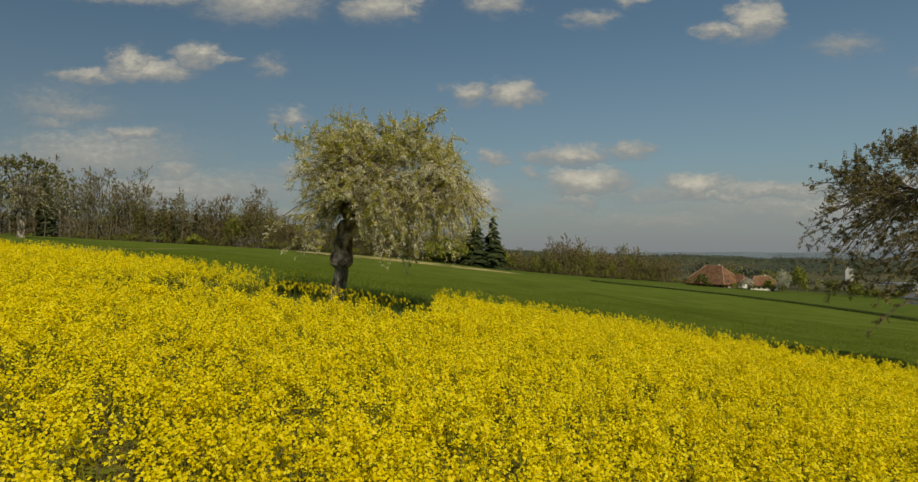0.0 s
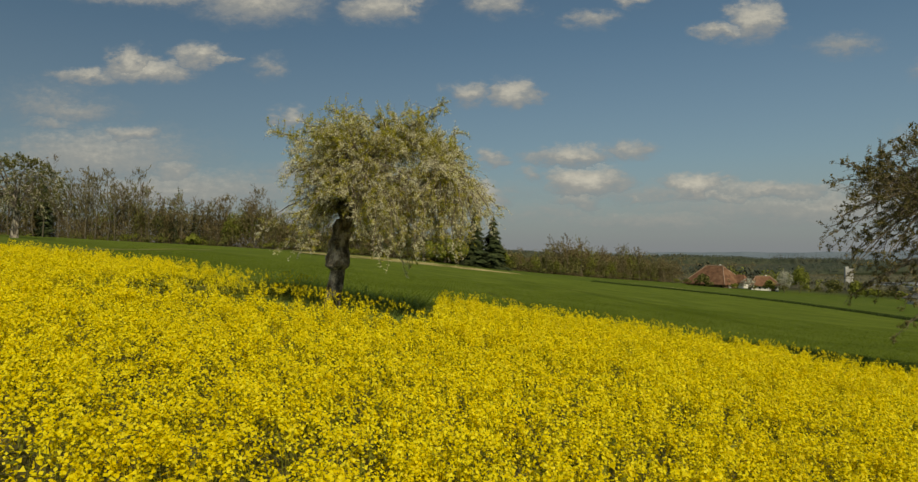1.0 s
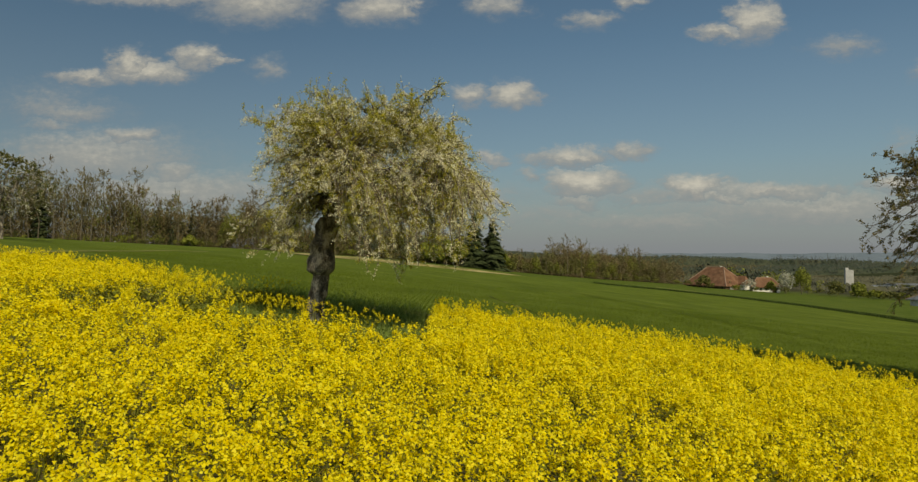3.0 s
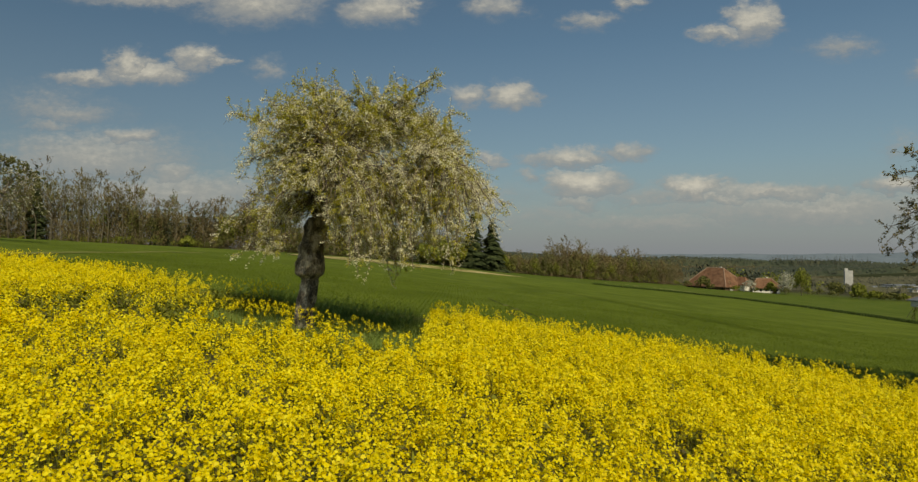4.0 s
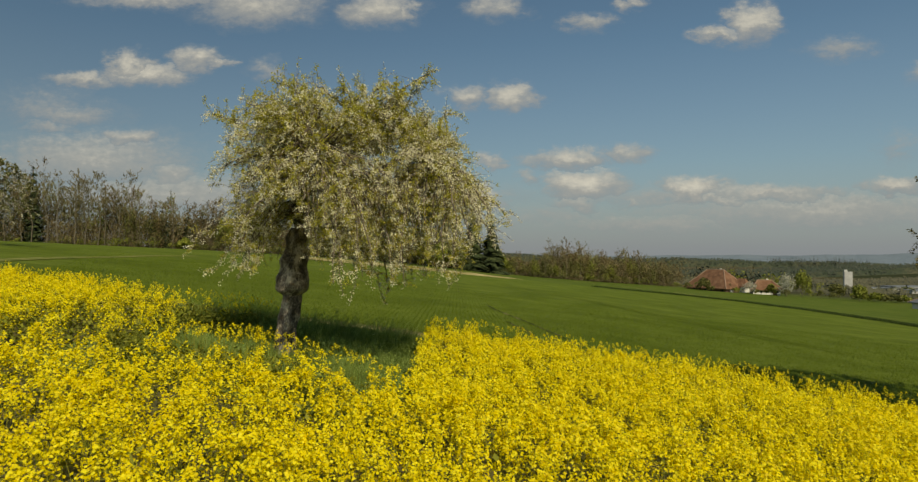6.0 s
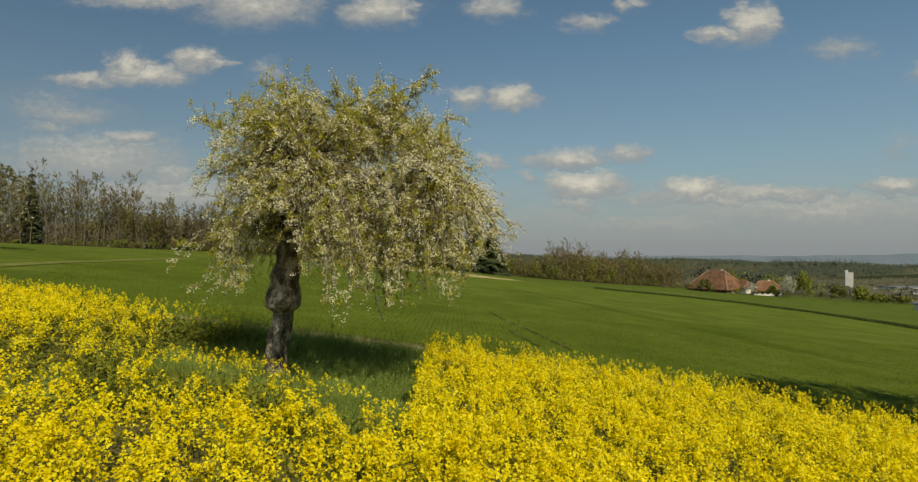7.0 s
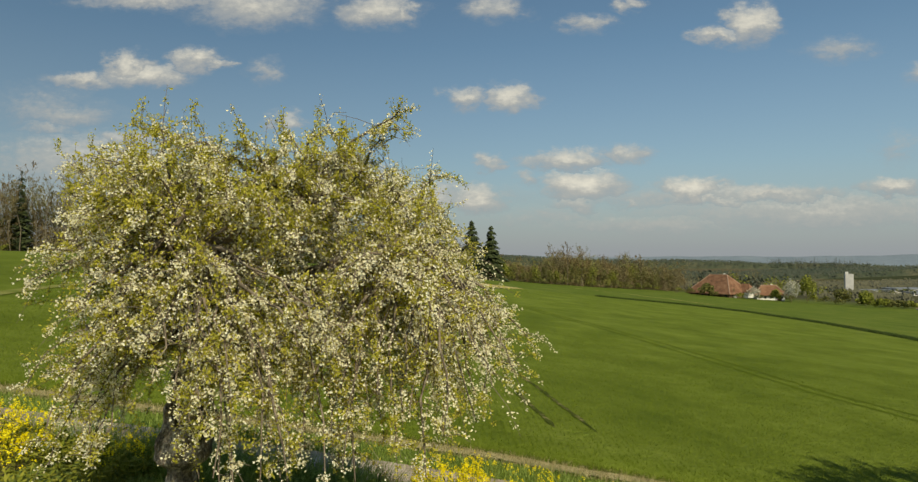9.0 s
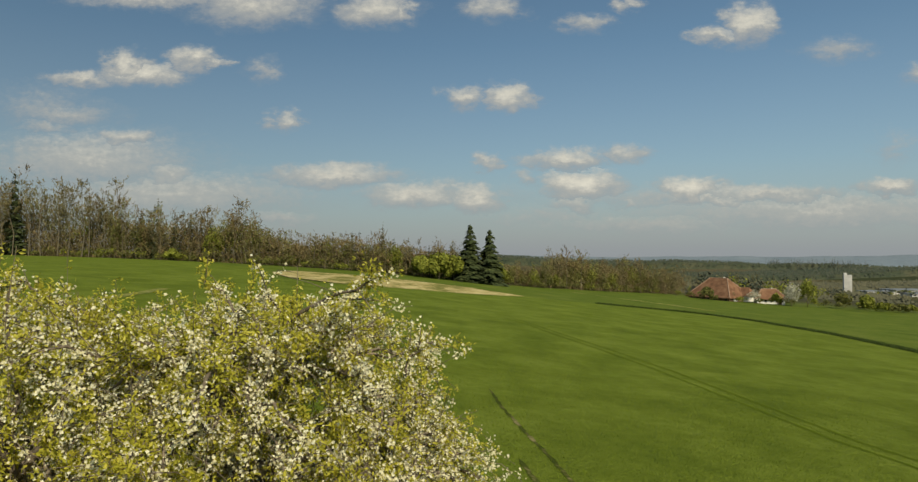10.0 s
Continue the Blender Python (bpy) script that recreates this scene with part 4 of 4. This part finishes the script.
def conifer(g, x, y, tall, wide, quads, mat, trunk_mat=0, trunk=None):
    """A spruce: whorls of drooping boughs, uneven, narrowing to a point."""
    z = float(height(x, y))
    (trunk or g).tubes([[[x, y, z - 0.5], [x, y, z + tall * 0.98]]], [[tall * 0.012, 0.03]], 5, trunk_mat)
    s = 1 - rng.uniform(0, 0.92, quads) ** 0.62
    tier = np.floor(s * 13) / 13 + rng.normal(0, 0.016, quads)
    a = rng.uniform(0, 2 * np.pi, quads)
    reach = rng.uniform(0.4, 1.12, (15, 9))[np.clip(np.round(tier * 13).astype(int), 0, 14), (a * 9 / (2 * np.pi)).astype(int) % 9]
    r = wide * (1 - tier) ** 0.8 * reach * rng.uniform(0.06, 1.1, quads) ** 0.5 + 0.15
    p = np.stack([x + np.cos(a) * r, y + np.sin(a) * r, z + tall * tier - r * 0.28], -1)
    d = np.stack([np.cos(a), np.sin(a), np.full(quads, -0.45)], -1)
    side = np.stack([-np.sin(a), np.cos(a), np.zeros(quads)], -1)
    ln = (wide * 0.30 * (1.1 - 0.6 * tier) * rng.uniform(0.5, 1.3, quads))[:, None]
    g.polys(np.stack([p - d * ln * 0.6, p + side * ln * 0.4, p + d * ln * 0.6, p - side * ln * 0.4 - [0, 0, 0.2]], 1), mat)


WOOD_MATS = [M_BEECHBARK, M_BARETWIG, M_SPRINGLEAF, M_NEEDLE, M_OLIVE, M_REDTWIG, M_BUDTWIG, M_SPRUCEGREEN]
TWIGS = (1, 1, 5, 5, 6)


def forest(edge, depth, count, kinds, tall, name, label, twigs=110, low=0.12, shrubs=2.5, dense=0.55, back=0.0, brush=0.55, spread=0.30):
    """A wood behind an edge line in plan; kinds: shares of bare, leafy and conifer trees; back: share of conifers in the rear rows; brush: how high the thicket stands; spread: how wide the bare crowns are."""
    g = Geo()
    for px, py in along(edge, count):
        for row in range(depth):
            x, y = px + rng.normal(0, 4), py + row * 8 + rng.uniform(0, 6)
            h = tall * rng.uniform(0.68, 1.08) * (1 + 0.10 * math.sin(x * 0.11))
            pick = rng.uniform()
            tint = TWIGS[rng.integers(0, 5)]
            if row > 1 and rng.uniform() < back:
                conifer(g, x, y, h * rng.uniform(0.9, 1.15), h * 0.2, 300, (3, 7, 7)[rng.integers(0, 3)])
            elif row and rng.uniform() < 0.4:
                leafy_tree(g, x, y, h * rng.uniform(0.6, 0.9), h * 0.27, 520, (1, 5, 6)[rng.integers(0, 3)], size=0.40)
            elif pick < kinds[0]:
                bare_tree(g, x, y, h, twigs, tint, low=low if row else low * 1.6, narrow=spread * rng.uniform(0.8, 1.25))
            elif pick < kinds[0] + kinds[1]:
                leafy_tree(g, x, y, h * 0.8, h * 0.26, 520, 2 if rng.uniform() < 0.4 else 4, size=0.38)
            else:
                conifer(g, x, y, h * 0.8, h * 0.17, 320, 3)
    for px, py in along(edge, int(count * shrubs)):
        x, y = px + rng.normal(0, 3), py + 1 + rng.normal(0, 2.5)
        if rng.uniform() < 0.4:
            leafy_tree(g, x, y, rng.uniform(2.5, 7), rng.uniform(2.5, 4.5), 130, (2, 4, 4)[rng.integers(0, 3)], size=0.36)
        else:
            bare_tree(g, x, y, rng.uniform(4, 10), 44, TWIGS[rng.integers(0, 5)], low=0.0, narrow=0.34)
    # brushwood and crossing boughs between the stems
    line_ = along(edge, 400)
    run = float(np.hypot(*np.diff(line_, axis=0).T).sum())
    c = int(run * tall * dense * 15)
    k = rng.integers(0, 400, c)
    swell = 0.75 + 0.35 * smooth_noise(line_[k, 0], line_[k, 1], 0.16, 2.0)
    s = rng.uniform(0, 1, c) ** 1.3 * brush * swell
    b = np.stack([line_[k, 0] + rng.normal(0, 2, c), line_[k, 1] + rng.uniform(-1, max(depth, 2) * 8, c), np.zeros(c)], -1)
    b[:, 2] = height(b[:, 0], b[:, 1]) + s * tall
    t = b + np.stack([rng.normal(0, 1.0, c), rng.normal(0, 0.8, c), rng.uniform(-0.3, 1.9, c)], -1)
    half = c // 2
    ribbons(g, b[:half], t[:half], rng.uniform(0.10, 0.34, half), 5)
    ribbons(g, b[half:], t[half:], rng.uniform(0.10, 0.34, c - half), 1)
    return thing(name, label, "woods", "stuff", data=g.make(name, WOOD_MATS))


forest([(-330, 345), (-250, 346), (-169, 342)], 3, 34, (0.90, 0.07, 0.03), 36, "woodland", "tall bare beech wood with grey trunks", 130, 0.08, 4, 0.5, brush=0.6)
forest([(-170, 341), (-150, 337), (-122, 335)], 4, 18, (0.55, 0.27, 0.18), 25.5, "woodland", "mixed wood of bare trees and dark conifers", back=0.55, dense=0.5, brush=0.85)
forest([(-124, 335), (-96, 332)], 4, 11, (0.40, 0.57, 0.03), 26, "woodland", "rounded trees in first spring leaf", back=0.1, dense=0.5, brush=0.8)
forest([(-97, 332), (-52, 338)], 4, 30, (0.98, 0.02, 0.0), 18, "woodland", "thicket of slim bare brown stems", 70, dense=0.7, brush=0.95, spread=0.2)
forest([(-52, 338), (-20, 345), (6, 352)], 4, 22, (0.55, 0.38, 0.07), 20.5, "woodland", "mixed wood with fresh green bushes", back=0.5, dense=0.5, brush=0.8)
forest([(16, 362), (37, 378), (60, 405)], 4, 20, (0.66, 0.30, 0.04), 14.5, "woodland", "bare brown wood with some spring green", dense=0.4, brush=0.8)
forest([(60, 405), (90, 440), (140, 500), (172, 520)], 4, 44, (0.70, 0.29, 0.01), 21.5, "woodland", "bare brown riverside wood with some spring green", dense=0.4, brush=0.8)


def planted(name, label, x, y, build):
    """A single tree: trunk and crown as parts. build(trunk, crown) fills both at the origin."""
    tree = thing(name, label, "tree", at=(x, y, float(height(x, y))))
    t, c = Geo(), Geo()
    mats = build(t, c)
    z = float(height(0, 0))
    for g in (t, c):
        for v in g.v:
            v[:, 2] -= z
    part("trunk", t.make("trunk", [M_BEECHBARK], True), tree)
    tagged(part("crown", c.make("crown", mats), tree), kind="stuff")
    return tree


def lone_tree(kind, name, label, x, y, tall, wide, quads):
    def build(t, c):
        kind(c, 0, 0, tall, wide, quads, 0, trunk=t)
        return [M_NEEDLE if kind is conifer else M_SPRINGLEAF]
    return planted(name, label, x, y, build)


for bx, by, bh, bw in ((-15, 338, 11, 6.5), (-7, 337, 13.5, 7), (0, 339, 12.5, 6), (22, 348, 12, 5)):
    tagged(lone_tree(leafy_tree, "broadleaf_tree", "bushy tree in fresh green leaf before the wood", bx, by, bh, bw, 1500), group="green trees before the wood")
lone_tree(leafy_tree, "bush", "yellow-green bush in young leaf before the wood", -131, 330, 6.0, 3.6, 700)
lone_tree(conifer, "spruce", "tall dark spruce beside the wood", 8.0, 343, 29.5, 9.0, 3600)
lone_tree(conifer, "spruce", "tall dark spruce beside the wood", 17.6, 345, 28.0, 8.6, 3400)
lone_tree(conifer, "spruce", "tall dark spruce among bare trees", -212, 342, 42, 6.5, 1500)


def beech(x, y, tall):
    def build(t, c):
        bare_tree(c, 0, 0, tall, 150, 0, low=0.3, trunk=t)
        return [M_BARETWIG]
    return planted("beech_tree", "tall bare beech with pale trunk at the wood's edge", x, y, build)


for k in range(15):
    tagged(beech(-252 + k * 6.1 + rng.uniform(-1.5, 1.5), 338 + rng.uniform(-2, 2), rng.uniform(31, 38.5)), group="beeches at the wood's edge")


# ---- field edge bank, houses, valley ----
def bank():
    g = Geo()
    pts = along(WHEAT_FAR[9:17], 700)
    c = 30000
    k = rng.integers(0, 700, c)
    x, y = pts[k, 0] + rng.normal(0, 0.5, c) + 0.5, pts[k, 1] + rng.normal(0, 0.5, c)
    b = np.stack([x, y, height(x, y)], -1)
    ribbons(g, b, b + np.stack([rng.normal(0, 0.3, c), rng.normal(0, 0.3, c), rng.uniform(0.35, 1.0, c)], -1), rng.uniform(0.06, 0.16, c), 0)
    return g.make("field_bank", [M_BANKSHADE])


thing("field_bank", "rough grass bank along the wheat edge, shaded side coloured dark", "grass", "stuff", data=bank())


def box(name, size, at, mat, parent, label="", bevel=0.0):
    bm = bmesh.new()
    bmesh.ops.create_cube(bm, size=1.0, matrix=Matrix.Translation(at) @ Matrix.Diagonal((*size, 1)))
    if bevel:
        bmesh.ops.bevel(bm, geom=bm.edges[:], offset=bevel, segments=2, affect="EDGES")
    me = bpy.data.meshes.new(name)
    bm.to_mesh(me)
    bm.free()
    me.materials.append(mat)
    return part(name, me, parent, label)


def hip_roof(name, lx, ly, base, top, ridge, mat, parent, thick=0.5):
    """A hipped roof slab with overhang."""
    a, b, r = lx / 2, ly / 2, ridge / 2
    v = [(-a, -b, base), (a, -b, base), (a, b, base), (-a, b, base), (-r, 0, top), (r, 0, top)]
    v += [(p[0], p[1], p[2] - thick) for p in v[:4]]
    f = [(0, 1, 5, 4), (1, 2, 5), (2, 3, 4, 5), (3, 0, 4), (0, 6, 7, 1), (1, 7, 8, 2), (2, 8, 9, 3), (3, 9, 6, 0), (9, 8, 7, 6)]
    me = bpy.data.meshes.new(name)
    me.from_pydata(v, [], f)
    me.materials.append(mat)
    return part(name, me, parent)


def house(name, label, x, y, turn, lx, ly, wall, roof, ridge, wall_mat, windows, cover=M_TILES):
    h = thing(name, label, "house", at=(x, y, float(height(x, y)) - 0.3))
    h.rotation_euler = (0, 0, radians(turn))
    box("wall", (lx, ly, wall), (0, 0, wall / 2), wall_mat, h)
    hip_roof("roof", lx + 3, ly + 3, wall - 0.3, roof, ridge, cover, h)
    for i in range(windows):
        wx = -lx / 2 + (i + 0.5) * lx / windows
        w = box("window", (1.3, 0.2, 1.5), (wx, -ly / 2 - 0.05, wall * 0.55), M_GLASS, h)
    a, b, rr = (lx + 3) / 2, (ly + 3) / 2, ridge / 2
    lines = [((-rr, 0, roof), (rr, 0, roof)), ((rr, 0, roof), (a, -b, wall - 0.3)), ((rr, 0, roof), (a, b, wall - 0.3)), ((-rr, 0, roof), (-a, -b, wall - 0.3)), ((-rr, 0, roof), (-a, b, wall - 0.3))]
    for p, q in lines:
        g = Geo()
        g.tubes([[p, q]], [[0.28, 0.28]], 6)
        part("ridge_cap", g.make("ridge_cap", [M_RIDGE]), h)
    box("door", (2.6, 0.2, 3.0), (lx * 0.3, -ly / 2 - 0.06, 1.5), M_BOARDS, h)
    box("chimney", (1.0, 1.0, 2.4), (lx * 0.12, 0.8, roof - 0.4), M_PLASTER, h)
    return h


farm = house("farmhouse", "large old farmhouse with sweeping red tiled roof", 178, 466, -57, 31, 22, 3.2, 15.0, 13, M_BOARDS, 7)
box("annex_wall", (9, 8, 4.2), (15.5, 7, 2.1), M_PLASTER, farm, "white plastered annex wall")
annex = hip_roof("annex_roof", 11, 10, 4.0, 9.2, 5, M_TILES, farm)
annex.location = (15.5, 7, 0)
box("barn_door", (0.2, 3.4, 3.2), (15.6, -4.5, 1.6), M_PLASTER, farm, "pale barn door")
house("farmhouse", "smaller white farmhouse with brown tiled roof", 208, 458, -12, 17, 12, 4.2, 10.0, 9, M_PLASTER, 5)
house("cottage", "white house with grey roof at the edge of the pasture", 239, 346, 15, 10, 8, 4.2, 6.6, 6, M_PLASTER, 3, M_METALROOF)
silo = thing("silo_tower", "tall pale concrete silo tower", "tower", at=(818, 1400, float(height(818, 1400)) - 1))
silo.rotation_euler = (0, 0, radians(-22))
box("shaft", (15, 16, 43), (0, 0, 21.5), M_CONCRETE, silo, bevel=0.3)
box("lift_head", (6, 7, 5), (-4, 0, 45), M_CONCRETE, silo)
for dx, dy, lx, ly, hh in ((895, 1430, 60, 40, 7), (968, 1445, 75, 50, 9), (945, 1370, 50, 36, 6), (1010, 1400, 60, 40, 7)):
    hall = thing("factory_hall", "long low industrial hall with grey metal roof", "building", group="industrial halls", at=(dx, dy, float(height(dx, dy)) - 1))
    box("wall", (lx, ly, hh), (0, 0, hh / 2), M_CONCRETE, hall)
    box("roof", (lx + 2, ly + 2, 1.5), (0, 0, hh + 0.8), M_METALROOF, hall)
    for k in range(6):
        box("window", (lx / 9, 0.3, hh * 0.35), ((k - 2.5) * lx / 6.5, -ly / 2 - 0.1, hh * 0.6), M_GLASS, hall)


def garden_tree(name, label, x, y, tall, wide, quads, mats, size=0.7):
    def build(t, c):
        leafy_tree(c, 0, 0, tall, wide, quads, 0, size=size, trunk=t)
        return mats[1:]
    return planted(name, label, x, y, build)


garden_tree("broadleaf_tree", "bright green rounded tree on the pasture edge", 222, 436, 19, 8, 900, [M_BEECHBARK, M_SPRINGLEAF])
garden_tree("fruit_tree", "white blossoming tree on the pasture edge", 208, 428, 16, 7, 700, [M_BEECHBARK, M_PALEBLOOM], 0.5)
garden_tree("fruit_tree", "small blossoming tree in front of the farmhouse", 192, 444, 9, 5, 400, [M_BEECHBARK, M_PALEBLOOM], 0.45)
garden_tree("broadleaf_tree", "green tree in front of the farmhouse", 160, 440, 9, 6, 600, [M_BEECHBARK, M_OLIVE])
garden_tree("broadleaf_tree", "green garden tree beside the white farmhouse", 204, 440, 8, 5, 400, [M_BEECHBARK, M_SPRINGLEAF])
garden_tree("broadleaf_tree", "dark bushy tree at the foot of the pasture", 250, 446, 11, 7, 700, [M_BEECHBARK, M_OLIVE])
garden_tree("broadleaf_tree", "light green tree at the foot of the pasture", 247, 416, 11, 5, 700, [M_BEECHBARK, M_SPRINGLEAF])
def orchard_bush(x, y, tall):
    def build(t, c):
        bare_tree(c, 0, 0, tall, 90, 0, low=0.15, narrow=0.3, trunk=t)
        return [M_BARETWIG]
    return planted("garden_tree", "bare garden tree beside the farmhouses", x, y, build)


for k, (bx, by, bh) in enumerate(((150, 470, 13), (156, 484, 17), (186, 482, 18), (196, 478, 16), (199, 452, 9), (216, 462, 12), (226, 466, 14), (146, 456, 10), (190, 490, 17), (232, 455, 12), (213, 444, 8), (180, 447, 6))):
    tagged(orchard_bush(bx, by, bh), group="garden trees by the farm")
for k, (bx, by, bh, bw) in enumerate(((153, 450, 5, 4), (166, 444, 4, 4), (184, 446, 4, 4), (196, 446, 4, 3), (212, 438, 5, 4), (228, 440, 6, 5), (236, 440, 6, 4), (242, 436, 5, 4))):
    tagged(garden_tree("bush", "low green bush along the farm garden", bx, by, bh, bw, 220, [M_BEECHBARK, (M_OLIVE, M_OLIVE, M_SPRINGLEAF)[k % 3]], 0.45), group="farm garden bushes")
for k in range(16):
    gx_, gy_ = 262 + (k % 8) * 9 + rng.uniform(-3, 3), 430 + (k // 8) * 22 + rng.uniform(-10, 10)
    garden_tree("broadleaf_tree", "garden tree below the pasture", gx_, gy_, rng.uniform(4, 6.5), rng.uniform(4, 6.5), 480, [M_BEECHBARK, (M_SPRINGLEAF, M_OLIVE, M_OLIVE)[k % 3]])


def valley_woods():
    g = Geo()
    for d0, d1, x0, x1, count, tall, mat in ((520, 620, 185, 270, 60, 19, 2), (700, 800, 260, 400, 110, 15, 2), (900, 1050, 330, 520, 120, 14, 0), (1300, 1420, 300, 1250, 160, 15, 0), (2190, 2330, 1060, 1390, 150, 40, 3), (2200, 2420, 1390, 1700, 60, 34, 3)):
        for _ in range(count):
            x, y = rng.uniform(x0, x1), rng.uniform(d0, d1)
            h = tall * rng.uniform(0.7, 1.15)
            if mat == 2 and rng.uniform() < 0.75:
                bare_tree(g, x, y, h, 36, 2, 1)
            elif mat == 3 or (mat == 0 and rng.uniform() < 0.2):
                conifer(g, x, y, h, h * 0.26, 70, 0, 1)
            else:
                leafy_tree(g, x, y, h, tall * 0.5, 60, 0 if rng.uniform() < 0.6 else 3, 1, size=tall * 0.07)
    return g.make("valley_woods", [M_FARWOOD, M_BEECHBARK, M_BARETWIG, M_SPRINGLEAF])


def canopy(x0, x1, y0, y1, tall, step, mat, clump, name):
    """Closed woodland seen from far off: a deep rough roof of crowns."""
    px, py = np.meshgrid(np.arange(x0, x1, step), np.arange(y0, y1, step * 1.3))
    px = px + rng.uniform(-0.4, 0.4, px.shape) * step
    py = py + rng.uniform(-0.4, 0.4, py.shape) * step
    top = tall * (0.72 + 0.2 * smooth_noise(px, py, 0.012, 2.0) + rng.uniform(-0.1, 0.12, px.shape))
    edge = np.zeros(px.shape, bool)
    edge[0], edge[-1], edge[:, 0], edge[:, -1] = True, True, True, True
    top[edge] = -1.0
    r, c = px.shape
    g = Geo()
    i, j = np.meshgrid(np.arange(r - 1), np.arange(c - 1), indexing="ij")
    q = np.stack([i * c + j, i * c + j + 1, (i + 1) * c + j + 1, (i + 1) * c + j], -1).reshape(-1, 4)
    g.mesh(np.stack([px, py, height(px, py) + top], -1).reshape(-1, 3), q)
    c = int((x1 - x0) * (y1 - y0) / (step * step) * 1.1)
    x, y = rng.uniform(x0, x1, c), y0 + (y1 - y0) * rng.uniform(0, 1, c) ** 1.6
    rise = tall * (0.72 + 0.2 * smooth_noise(x, y, 0.012, 2.0)) * np.where(y < y0 + step * 1.5, rng.uniform(0.1, 1.1, c), rng.uniform(0.85, 1.35, c))
    p = np.stack([x, y, height(x, y) + rise], -1)
    w, h = step * rng.uniform(0.15, 0.4, c), step * rng.uniform(0.15, 0.5, c)
    side = np.stack([w, rng.normal(0, 0.3, c) * w, np.zeros(c)], -1)
    up = np.stack([np.zeros(c), rng.uniform(0.1, 0.7, c) * h, h], -1)
    g.polys(np.stack([p - side, p - up * 0.7, p + side, p + up], 1), 1)
    return thing(name, "belt of closed woodland across the valley", "woods", "stuff", data=g.make(name, [mat, clump], True))


canopy(300, 520, 760, 880, 13, 5, M_BROWNWOOD, M_BROWNCLUMP, "valley_wood")
canopy(420, 1500, 1480, 1640, 15, 6, M_BROWNWOOD, M_BROWNCLUMP, "valley_wood")
canopy(330, 1700, 1800, 1960, 18, 7, M_DARKWOOD, M_FARWOOD, "valley_wood")
canopy(100, 2500, 2200, 2420, 25, 7.5, M_DARKWOOD, M_FARWOOD, "valley_wood")
thing("valley_woods", "dark belts of woodland across the far valley", "woods", "stuff", data=valley_woods())
